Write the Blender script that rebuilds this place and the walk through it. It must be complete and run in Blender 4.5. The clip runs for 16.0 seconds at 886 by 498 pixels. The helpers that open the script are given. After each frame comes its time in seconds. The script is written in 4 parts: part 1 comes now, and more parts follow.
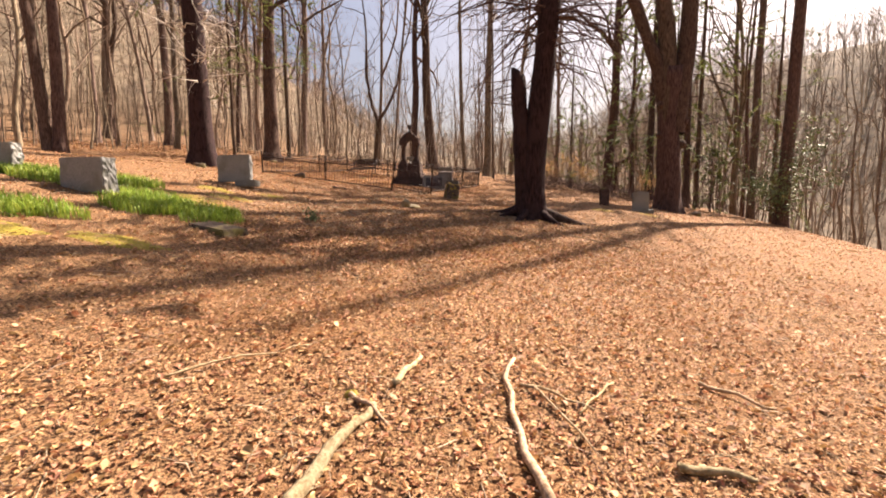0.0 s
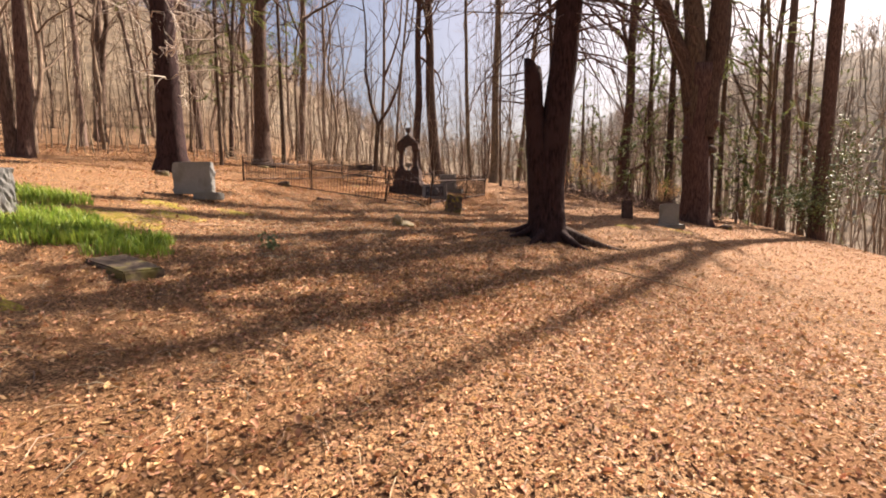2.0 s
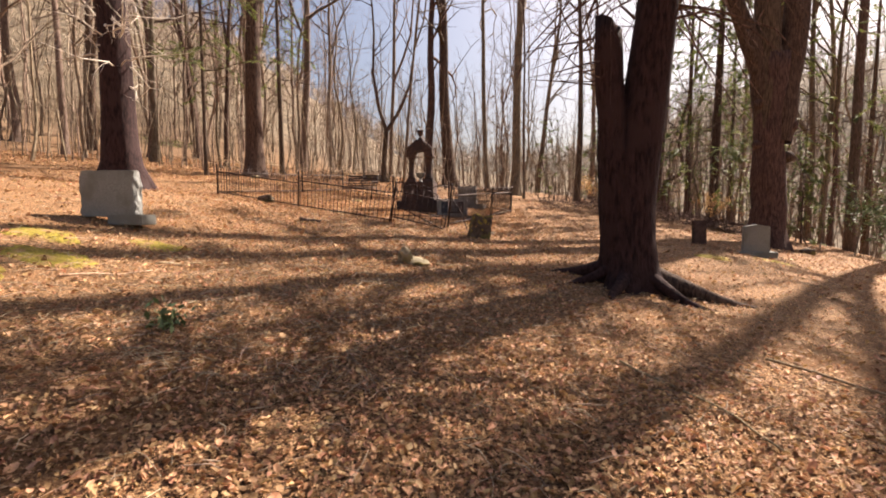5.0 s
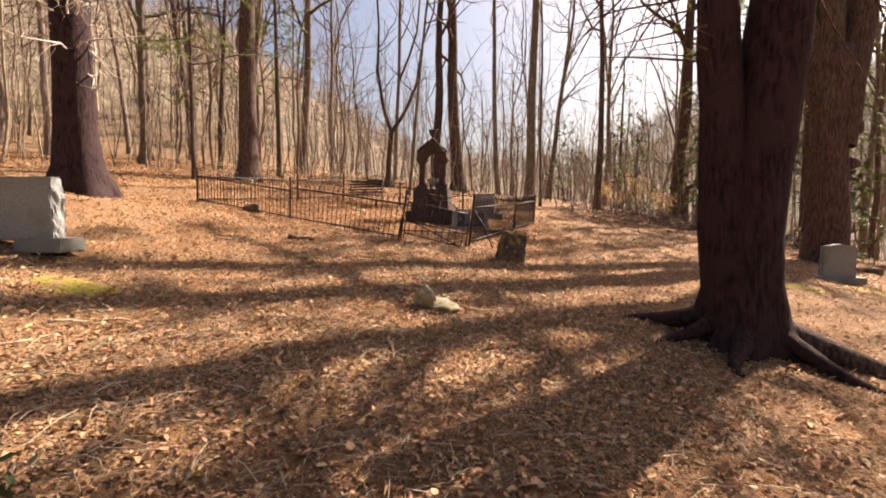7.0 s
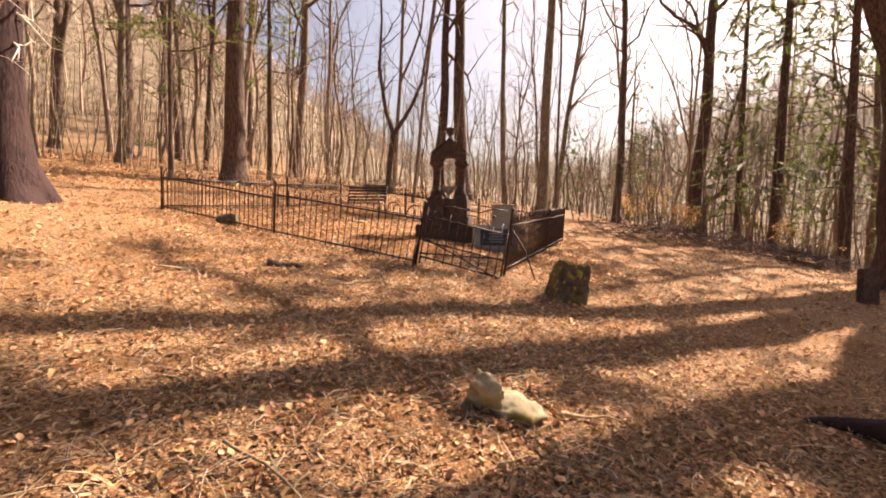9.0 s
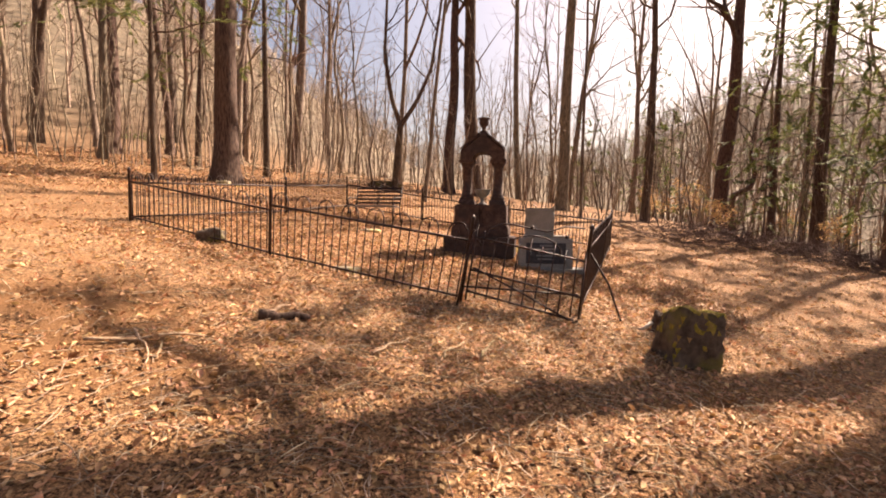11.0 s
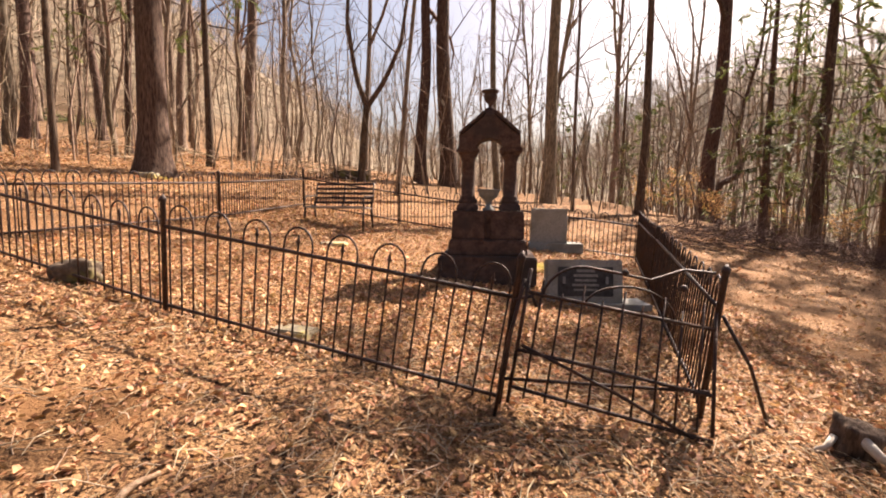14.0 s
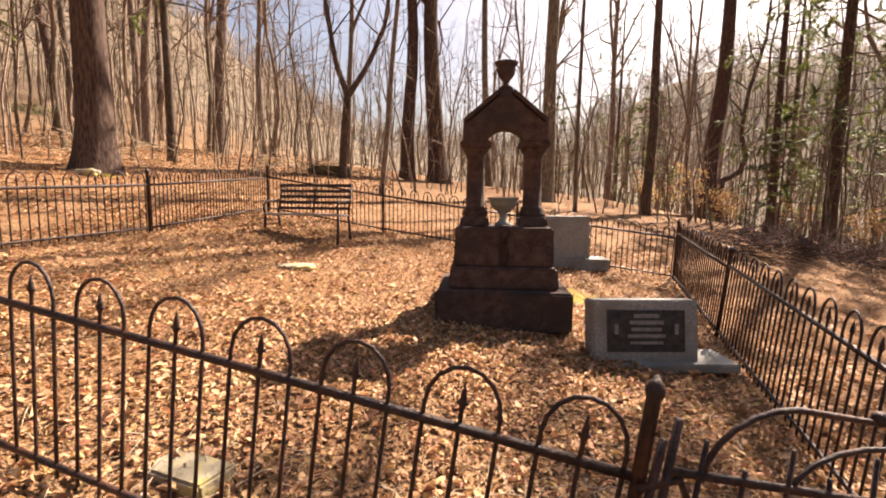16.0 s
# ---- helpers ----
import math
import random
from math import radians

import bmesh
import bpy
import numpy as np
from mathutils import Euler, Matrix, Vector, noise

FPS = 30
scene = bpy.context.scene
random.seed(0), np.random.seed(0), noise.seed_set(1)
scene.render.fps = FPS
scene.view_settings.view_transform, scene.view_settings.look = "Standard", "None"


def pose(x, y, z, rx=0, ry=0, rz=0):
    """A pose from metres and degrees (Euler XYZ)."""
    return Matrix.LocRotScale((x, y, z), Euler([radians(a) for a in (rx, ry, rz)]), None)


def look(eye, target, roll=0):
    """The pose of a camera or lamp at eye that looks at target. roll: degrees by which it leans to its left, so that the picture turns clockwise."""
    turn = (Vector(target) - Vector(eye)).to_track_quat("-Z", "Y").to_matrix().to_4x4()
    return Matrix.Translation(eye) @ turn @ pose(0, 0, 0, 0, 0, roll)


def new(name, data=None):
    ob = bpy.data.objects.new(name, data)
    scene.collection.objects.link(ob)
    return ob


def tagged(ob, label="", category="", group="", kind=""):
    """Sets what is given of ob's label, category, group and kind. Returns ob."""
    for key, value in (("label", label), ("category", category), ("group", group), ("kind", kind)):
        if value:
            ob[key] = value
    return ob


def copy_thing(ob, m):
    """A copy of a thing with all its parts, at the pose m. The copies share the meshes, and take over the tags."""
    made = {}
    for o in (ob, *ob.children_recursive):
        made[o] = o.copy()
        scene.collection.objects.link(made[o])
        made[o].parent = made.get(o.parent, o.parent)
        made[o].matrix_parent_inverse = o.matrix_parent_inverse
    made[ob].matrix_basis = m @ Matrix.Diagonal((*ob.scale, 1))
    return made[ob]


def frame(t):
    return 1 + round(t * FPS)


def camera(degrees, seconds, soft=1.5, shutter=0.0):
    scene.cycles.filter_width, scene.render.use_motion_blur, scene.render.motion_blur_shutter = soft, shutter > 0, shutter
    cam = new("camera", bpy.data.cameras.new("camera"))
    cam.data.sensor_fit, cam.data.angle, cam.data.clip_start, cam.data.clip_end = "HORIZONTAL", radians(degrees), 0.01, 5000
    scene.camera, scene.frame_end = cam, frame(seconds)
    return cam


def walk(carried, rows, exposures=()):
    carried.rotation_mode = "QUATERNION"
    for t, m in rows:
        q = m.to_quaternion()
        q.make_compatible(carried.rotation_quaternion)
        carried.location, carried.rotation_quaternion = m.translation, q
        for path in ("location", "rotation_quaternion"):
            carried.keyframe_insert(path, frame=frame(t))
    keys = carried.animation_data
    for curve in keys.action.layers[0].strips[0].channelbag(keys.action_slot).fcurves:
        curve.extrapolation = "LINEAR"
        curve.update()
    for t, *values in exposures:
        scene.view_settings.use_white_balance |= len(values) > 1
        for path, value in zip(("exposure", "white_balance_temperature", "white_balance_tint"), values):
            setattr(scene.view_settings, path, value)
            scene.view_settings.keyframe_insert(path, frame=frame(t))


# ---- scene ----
cam = camera(85.8, 16.0, 1.9)
METRES, EYE, TILT, LEAN, TURN = 15.6, 1.5, 6.0, 5.2, 3.6
ROWS = [
    (0.0, 0.0, 0.0, 0.0, 0.95, -11.73, -4.57),
    (0.5, 0.0037, 0.0294, 0.0041, 1.22, -11.78, -4.66),
    (1.0, 0.0029, 0.0636, 0.0028, 1.44, -11.7, -4.5),
    (1.5, 0.0046, 0.096, 0.0021, 1.74, -11.46, -4.61),
    (2.0, 0.0078, 0.1308, 0.005, 1.73, -11.36, -4.72),
    (2.5, 0.006, 0.167, 0.0015, 1.69, -11.19, -4.59),
    (3.0, 0.0052, 0.1993, 0.0021, 2.15, -11.0, -4.71),
    (3.5, 0.0073, 0.2361, 0.0022, 2.57, -10.78, -4.78),
    (4.0, 0.0016, 0.2715, -0.0007, 2.66, -10.57, -4.72),
    (6.5, -0.0357, 0.4316, -0.001, 3.41, -9.97, -4.89),
    (7.0, -0.0437, 0.4609, -0.0018, 3.27, -9.88, -5.09),
    (7.5, -0.0559, 0.4903, 0.003, 3.29, -9.83, -5.08),
    (8.0, -0.0629, 0.5225, -0.001, 3.33, -9.91, -5.47),
    (8.5, -0.0687, 0.5527, 0.0004, 2.77, -8.93, -6.4),
    (9.0, -0.083, 0.5926, -0.0064, 2.71, -9.09, -6.26),
    (9.5, -0.0944, 0.6168, 0.0019, 3.08, -9.31, -5.9),
    (10.0, -0.1042, 0.6477, 0.0021, 3.25, -9.52, -6.0),
    (12.5, -0.1589, 0.7821, 0.0013, 0.31, -10.66, -5.86),
    (13.0, -0.1625, 0.8041, 0.0027, -0.29, -10.73, -5.88),
    (13.5, -0.1588, 0.8336, 0.0029, -0.87, -10.99, -6.02),
    (14.0, -0.1566, 0.8599, -0.0, -1.68, -11.24, -5.97),
    (14.5, -0.1577, 0.8886, 0.0026, -2.19, -11.32, -5.99),
    (15.0, -0.1549, 0.916, 0.0011, -2.38, -11.59, -6.23),
    (15.5, -0.1542, 0.9399, 0.0026, -2.85, -11.67, -6.21),
    (16.0, -0.1612, 0.9663, 0.0002, -3.37, -11.82, -6.13),
]
EXPOSURES = [(0.0, 1.86, 6590, 22), (1.2, 1.76, 6540, 22), (3.5, 1.75, 6240, 20), (7.0, 1.93, 6440, 18), (8.0, 1.91, 6590, 20), (9.0, 2.12, 6990, 24), (9.6, 1.95, 7040, 25), (10.0, 1.99, 7040, 25), (13.0, 2.0, 6640, 22), (16.0, 2.03, 6540, 20)]
walk(cam, [(t, pose(0, 0, EYE, TILT, LEAN, TURN) @ pose(METRES * x, METRES * y, METRES * z, 90 + pitch, roll, yaw)) for t, x, y, z, yaw, pitch, roll in ROWS], EXPOSURES)

# ---- light ----
SUN_AZ, SUN_EL = 42.0, 44.0      # degrees clockwise from +y, degrees up
sun_data = bpy.data.lights.new("sun", "SUN")
sun_data.energy, sun_data.angle, sun_data.color = 5.0, radians(0.5), (1.0, 0.88, 0.70)
sun = new("sun", sun_data)
sa, se = radians(SUN_AZ), radians(SUN_EL)
sun.matrix_world = look((0, 0, 60), (-math.sin(sa) * math.cos(se), -math.cos(sa) * math.cos(se), 60 - math.sin(se)))
world = bpy.data.worlds.new("world")
scene.world = world
world.use_nodes = True
wn = world.node_tree
sky = wn.nodes.new("ShaderNodeTexSky")
sky.sky_type, sky.sun_disc = "NISHITA", False
sky.sun_elevation, sky.sun_rotation = se, sa
sky.air_density, sky.dust_density, sky.ozone_density = 1.2, 5.0, 0.5
back = wn.nodes["Background"]
back.inputs["Strength"].default_value = 0.038
wn.links.new(sky.outputs[0], back.inputs["Color"])


# ---- materials ----
def material(name, base, other, scale=8.0, detail=6.0, rough=0.85, bump=0.3, stretch=(1, 1, 1), spots=None, spot_scale=1.5, vary=0.0, island=False, metal=0.0, contrast=(0.35, 0.65), see_through=0.0):
    m = bpy.data.materials.new(name)
    m.use_nodes = True
    nt = m.node_tree
    nodes, links = nt.nodes, nt.links
    bsdf = nodes["Principled BSDF"]
    co = nodes.new("ShaderNodeTexCoord")
    mp = nodes.new("ShaderNodeMapping")
    mp.inputs["Scale"].default_value = stretch
    links.new(co.outputs["Object"], mp.inputs[0])
    n1 = nodes.new("ShaderNodeTexNoise")
    n1.inputs["Scale"].default_value, n1.inputs["Detail"].default_value = scale, detail
    n1.inputs["Roughness"].default_value = 0.65
    links.new(mp.outputs[0], n1.inputs["Vector"])
    ramp = nodes.new("ShaderNodeValToRGB")
    ramp.color_ramp.elements[0].position, ramp.color_ramp.elements[1].position = contrast
    ramp.color_ramp.elements[0].color, ramp.color_ramp.elements[1].color = (*base, 1), (*other, 1)
    links.new(n1.outputs[0], ramp.inputs[0])
    col = ramp.outputs[0]
    if spots:
        n2 = nodes.new("ShaderNodeTexNoise")
        n2.inputs["Scale"].default_value, n2.inputs["Detail"].default_value = spot_scale, 5
        links.new(co.outputs["Object"], n2.inputs["Vector"])
        r2 = nodes.new("ShaderNodeValToRGB")
        r2.color_ramp.elements[0].position, r2.color_ramp.elements[1].position = 0.50, 0.64
        links.new(n2.outputs[0], r2.inputs[0])
        mx = nodes.new("ShaderNodeMix")
        mx.data_type = "RGBA"
        links.new(r2.outputs[0], mx.inputs["Factor"])
        links.new(col, mx.inputs["A"])
        mx.inputs["B"].default_value = (*spots, 1)
        col = mx.outputs["Result"]
    if vary:
        src = nodes.new("ShaderNodeNewGeometry").outputs["Random Per Island"] if island else nodes.new("ShaderNodeObjectInfo").outputs["Random"]
        hsv = nodes.new("ShaderNodeHueSaturation")
        mr = nodes.new("ShaderNodeMapRange")
        mr.inputs["To Min"].default_value, mr.inputs["To Max"].default_value = 1 - vary, 1 + vary
        links.new(src, mr.inputs[0])
        links.new(mr.outputs[0], hsv.inputs["Value"])
        ml = nodes.new("ShaderNodeMath")
        ml.operation = "MULTIPLY"
        ml.inputs[1].default_value = 37.7
        fr = nodes.new("ShaderNodeMath")
        fr.operation = "FRACT"
        links.new(src, ml.inputs[0])
        links.new(ml.outputs[0], fr.inputs[0])
        m2 = nodes.new("ShaderNodeMapRange")
        m2.inputs["To Min"].default_value, m2.inputs["To Max"].default_value = 0.48, 0.52
        links.new(fr.outputs[0], m2.inputs[0])
        links.new(m2.outputs[0], hsv.inputs["Hue"])
        links.new(col, hsv.inputs["Color"])
        col = hsv.outputs[0]
    links.new(col, bsdf.inputs["Base Color"])
    bsdf.inputs["Roughness"].default_value = rough
    bsdf.inputs["Metallic"].default_value = metal
    bsdf.inputs["Specular IOR Level"].default_value = 0.18 if rough > 0.75 else 0.4
    if bump:
        bp = nodes.new("ShaderNodeBump")
        bp.inputs["Strength"].default_value, bp.inputs["Distance"].default_value = bump, 0.03
        links.new(n1.outputs[0], bp.inputs["Height"])
        links.new(bp.outputs[0], bsdf.inputs["Normal"])
    if see_through:
        tr = nodes.new("ShaderNodeBsdfTranslucent")
        links.new(col, tr.inputs[0])
        ms = nodes.new("ShaderNodeMixShader")
        ms.inputs[0].default_value = see_through
        links.new(bsdf.outputs[0], ms.inputs[1])
        links.new(tr.outputs[0], ms.inputs[2])
        links.new(ms.outputs[0], nodes["Material Output"].inputs[0])
    return m


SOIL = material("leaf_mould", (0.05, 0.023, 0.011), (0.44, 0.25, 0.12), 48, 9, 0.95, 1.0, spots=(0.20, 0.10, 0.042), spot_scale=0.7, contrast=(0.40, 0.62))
LEAF = material("dead_leaf", (0.24, 0.11, 0.042), (0.61, 0.37, 0.19), 14, 4, 0.7, 0.1, vary=0.4, island=True, see_through=0.16)
BARK = material("bark", (0.03, 0.019, 0.014), (0.15, 0.10, 0.075), 9, 8, 0.95, 1.0, stretch=(3, 3, 0.45), vary=0.25)
BARK_GREY = material("grey_bark", (0.07, 0.05, 0.037), (0.25, 0.19, 0.14), 7, 8, 0.92, 0.7, stretch=(3, 3, 0.5), vary=0.3)
BARK_WOOD = material("pale_wood_bark", (0.085, 0.062, 0.044), (0.28, 0.205, 0.145), 7, 8, 0.92, 0.7, stretch=(3, 3, 0.5), vary=0.35)
# far trunks are lightened: the haze before them is put into the colour
BARK_HAZED = material("hazed_far_bark", (0.20, 0.155, 0.11), (0.44, 0.35, 0.255), 3, 4, 0.95, 0.0, stretch=(2, 2, 0.4), vary=0.4, island=True)
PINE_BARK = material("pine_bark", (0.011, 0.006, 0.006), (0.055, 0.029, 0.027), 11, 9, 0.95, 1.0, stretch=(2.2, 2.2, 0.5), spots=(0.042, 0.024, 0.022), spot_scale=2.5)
NEEDLE = material("needles", (0.07, 0.095, 0.025), (0.23, 0.255, 0.07), 3, 3, 0.6, 0.0, vary=0.45, island=True, see_through=0.4)
HOLLY = material("holly_leaf", (0.07, 0.105, 0.04), (0.22, 0.28, 0.11), 3, 3, 0.62, 0.0, vary=0.4, island=True)
GRASS = material("green_shoots", (0.125, 0.20, 0.02), (0.33, 0.42, 0.06), 4, 3, 0.5, 0.0, vary=0.35, island=True, see_through=0.4)
MOSS = material("moss", (0.15, 0.12, 0.02), (0.38, 0.29, 0.05), 30, 6, 1.0, 0.9, spots=(0.33, 0.20, 0.09), spot_scale=6)
GRANITE = material("grey_granite", (0.15, 0.15, 0.14), (0.30, 0.30, 0.275), 60, 9, 0.7, 0.35, spots=(0.17, 0.165, 0.14), spot_scale=3)
DARKSTONE = material("weathered_sandstone", (0.042, 0.026, 0.021), (0.10, 0.064, 0.052), 14, 9, 0.9, 0.5, spots=(0.045, 0.034, 0.03), spot_scale=2.5)
FIELDSTONE = material("field_stone", (0.05, 0.036, 0.026), (0.16, 0.12, 0.088), 9, 9, 0.95, 1.0, spots=(0.15, 0.13, 0.045), spot_scale=4)
PALESTONE = material("lichened_stone", (0.19, 0.155, 0.10), (0.46, 0.40, 0.29), 7, 9, 0.95, 0.8, spots=(0.46, 0.38, 0.13), spot_scale=6)
SLABSTONE = material("mossy_pale_stone", (0.20, 0.16, 0.09), (0.50, 0.43, 0.29), 5, 9, 0.95, 1.0, spots=(0.20, 0.15, 0.05), spot_scale=5)
IRON = material("rusted_iron", (0.012, 0.007, 0.006), (0.048, 0.027, 0.022), 40, 6, 0.5, 0.4, metal=0.3, spots=(0.06, 0.027, 0.016), spot_scale=9)
BRONZE = material("bronze_plate", (0.02, 0.02, 0.022), (0.05, 0.05, 0.055), 20, 5, 0.45, 0.1, metal=0.5)
LETTER = material("raised_letters", (0.12, 0.12, 0.12), (0.2, 0.2, 0.19), 30, 3, 0.5, 0.0)
DEADWOOD = material("dead_wood", (0.22, 0.15, 0.08), (0.50, 0.38, 0.24), 16, 6, 0.9, 0.5, stretch=(2, 2, 2), vary=0.35)
BLEACHED = material("bleached_wood", (0.42, 0.36, 0.29), (0.68, 0.62, 0.52), 16, 5, 0.85, 0.3)
BARK_THIN = material("sapling_bark", (0.09, 0.066, 0.047), (0.28, 0.21, 0.15), 5, 4, 0.9, 0.0, vary=0.4, island=True)
DEADWOOD_FINE = material("dead_twigs", (0.20, 0.14, 0.09), (0.48, 0.38, 0.26), 16, 4, 0.9, 0.0, vary=0.45, island=True)
SEATWOOD = material("weathered_planks", (0.19, 0.17, 0.16), (0.40, 0.37, 0.35), 14, 6, 0.85, 0.4, stretch=(0.5, 4, 4))


# the ground colour turns darker and greyer between 30 and 65 m out
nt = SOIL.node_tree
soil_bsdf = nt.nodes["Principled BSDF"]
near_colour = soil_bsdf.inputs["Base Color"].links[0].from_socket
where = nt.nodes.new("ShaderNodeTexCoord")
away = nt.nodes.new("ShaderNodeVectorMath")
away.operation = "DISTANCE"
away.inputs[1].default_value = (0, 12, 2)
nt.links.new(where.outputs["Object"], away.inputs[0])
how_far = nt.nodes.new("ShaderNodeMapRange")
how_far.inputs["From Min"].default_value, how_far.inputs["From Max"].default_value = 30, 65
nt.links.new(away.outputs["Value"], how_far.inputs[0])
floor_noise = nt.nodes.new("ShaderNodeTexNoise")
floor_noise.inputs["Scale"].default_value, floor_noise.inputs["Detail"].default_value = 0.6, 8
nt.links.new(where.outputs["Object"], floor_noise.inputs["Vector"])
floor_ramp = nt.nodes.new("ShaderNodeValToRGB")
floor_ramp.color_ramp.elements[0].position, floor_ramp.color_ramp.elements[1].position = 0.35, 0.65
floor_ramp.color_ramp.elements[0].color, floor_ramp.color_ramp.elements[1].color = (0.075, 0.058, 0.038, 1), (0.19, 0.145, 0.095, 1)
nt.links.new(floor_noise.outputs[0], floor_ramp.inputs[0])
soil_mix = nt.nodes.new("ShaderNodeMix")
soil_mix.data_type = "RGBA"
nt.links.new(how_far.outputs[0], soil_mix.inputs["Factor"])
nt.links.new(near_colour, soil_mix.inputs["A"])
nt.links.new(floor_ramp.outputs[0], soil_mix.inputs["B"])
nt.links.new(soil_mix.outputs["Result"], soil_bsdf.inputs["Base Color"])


# ---- helpers for building ----
def mesh_object(name, verts, faces, mat, parent=None, smooth=True, label=""):
    me = bpy.data.meshes.new(name)
    me.from_pydata(verts, [], faces)
    me.materials.append(mat)
    if smooth:
        me.polygons.foreach_set("use_smooth", [True] * len(me.polygons))
    ob = new(name, me)
    if parent:
        ob.parent = parent
    if label:
        ob["label"] = label
    return ob


def part(name, bm, mat, parent, label="", smooth=False):
    me = bpy.data.meshes.new(name)
    bm.to_mesh(me)
    bm.free()
    me.materials.append(mat)
    if smooth:
        me.polygons.foreach_set("use_smooth", [True] * len(me.polygons))
    ob = new(name, me)
    if parent:
        ob.parent = parent
    if label:
        ob["label"] = label
    return ob


def smoothstep(v):
    v = max(0.0, min(1.0, v))
    return v * v * (3 - 2 * v)


RIDGE = [(-180, 8), (-90, 14), (-50, 19), (-35, 18.3), (-28, 15.3), (-21, 11.5), (-15, 8), (-10, 5.6), (0, 4.8), (11, 5), (15, 7), (20, 10), (27, 12.8), (37, 13.5), (60, 14), (100, 8), (180, 8)]


def ridge(a):
    for (a0, e0), (a1, e1) in zip(RIDGE, RIDGE[1:]):
        if a <= a1:
            return e0 + (e1 - e0) * (a - a0) / (a1 - a0)
    return 8


def height(x, y):
    """The lie of the land: a slope up ahead and to the west, a valley to the east, wooded ridges round it."""
    z = -0.09745 * x + 0.09962 * y
    z += 0.5 * smoothstep((-x - 3) / 6.5) * (1 - 0.8 * smoothstep((y - 13) / 5))
    k = max(0.0, x - 4.5)
    z -= 0.09 * k if k < 12 else 0.09 * 12 + 0.3 * (k - 12)
    k = max(0.0, y - 38 - max(0, -x) * 0.6)
    z -= 0.12 * k
    r = math.hypot(x, y - 18)
    if r > 30:
        top = 2.5 + 170 * math.tan(radians(ridge(math.degrees(math.atan2(x, y - 18)))))
        w = smoothstep((r - 30) / 140)
        z = max(z, -14.0) * (1 - w) + top * w
        if r > 170:
            z = top - 0.05 * (r - 170)
    return z


def ground_at(x, y):
    near = smoothstep((45 - math.hypot(x, y - 12)) / 15)
    return height(x, y) + near * 0.035 * noise.noise((x * 0.9, y * 0.9, 0)) + (0 if near > 0 else 1.5 * noise.noise((x * 0.05, y * 0.05, 3)))


class Tubes:
    """Collects tapered tubes into one mesh."""

    def __init__(self):
        self.v, self.f = [], []

    def add(self, pts, radii, sides=6, cap=False):
        pts = [Vector(p) for p in pts]
        base = len(self.v)
        side = None
        for i, (p, r) in enumerate(zip(pts, radii)):
            d = (pts[min(i + 1, len(pts) - 1)] - pts[max(i - 1, 0)]).normalized()
            if side is None:
                side = d.orthogonal().normalized()
            side = (side - d * side.dot(d)).normalized()
            up = d.cross(side)
            for k in range(sides):
                a = 2 * math.pi * k / sides
                self.v.append(tuple(p + (side * math.cos(a) + up * math.sin(a)) * r))
        for i in range(len(pts) - 1):
            for k in range(sides):
                a, b = base + i * sides + k, base + i * sides + (k + 1) % sides
                self.f.append((a, b, b + sides, a + sides))
        if cap:
            self.f.append(tuple(base + (len(pts) - 1) * sides + k for k in range(sides)))
            self.f.append(tuple(base + k for k in reversed(range(sides))))

    def obj(self, name, mat, parent=None, smooth=True, label=""):
        return mesh_object(name, self.v, self.f, mat, parent, smooth, label)


def limb(tubes, rng, start, way, length, radius, depth, sides=4, lift=0.25, leaves=None, wander=0.22):
    """A crooked branch that forks."""
    n = max(3, int(length / 0.6)) if depth > 1 else 3
    n = min(n, 7)
    p, d, pts = Vector(start), Vector(way).normalized(), [Vector(start)]
    for i in range(n):
        d = (d + Vector((rng.gauss(0, wander), rng.gauss(0, wander), rng.gauss(0, wander) + lift * 0.3))).normalized()
        p = p + d * length / n
        pts.append(p.copy())
    radii = [radius * (1 - 0.8 * i / n) for i in range(n + 1)]
    tubes.add(pts, radii, sides)
    if leaves is not None and depth <= 1:
        leaves.append((pts, d))
    if depth > 0:
        for i in range(1, n + 1):
            for _ in range(1 if depth > 1 or rng.random() < 0.6 else 2):
                if rng.random() < 0.7:
                    q = pts[i]
                    dd = (pts[i] - pts[i - 1]).normalized()
                    off = Vector((rng.gauss(0, 1), rng.gauss(0, 1), rng.gauss(0, 0.7))).normalized()
                    limb(tubes, rng, q, dd * 0.75 + off * 0.8, length * rng.uniform(0.35, 0.6) * (1 - 0.3 * i / n), radii[i] * 0.62, depth - 1, max(3, sides - 1), lift, leaves, wander)


def trunk_line(rng, h, lean, crook=0.05, n=12):
    pts, x, y = [], 0.0, 0.0
    for i in range(n + 1):
        f = i / n
        pts.append(Vector((lean[0] * h * f + x, lean[1] * h * f + y, h * f - 0.25 * (i == 0))))
        x += rng.gauss(0, crook) * h / n
        y += rng.gauss(0, crook) * h / n
    return pts


def on_line(pts, f):
    f = f * (len(pts) - 1)
    i = min(int(f), len(pts) - 2)
    return pts[i].lerp(pts[i + 1], f - i)


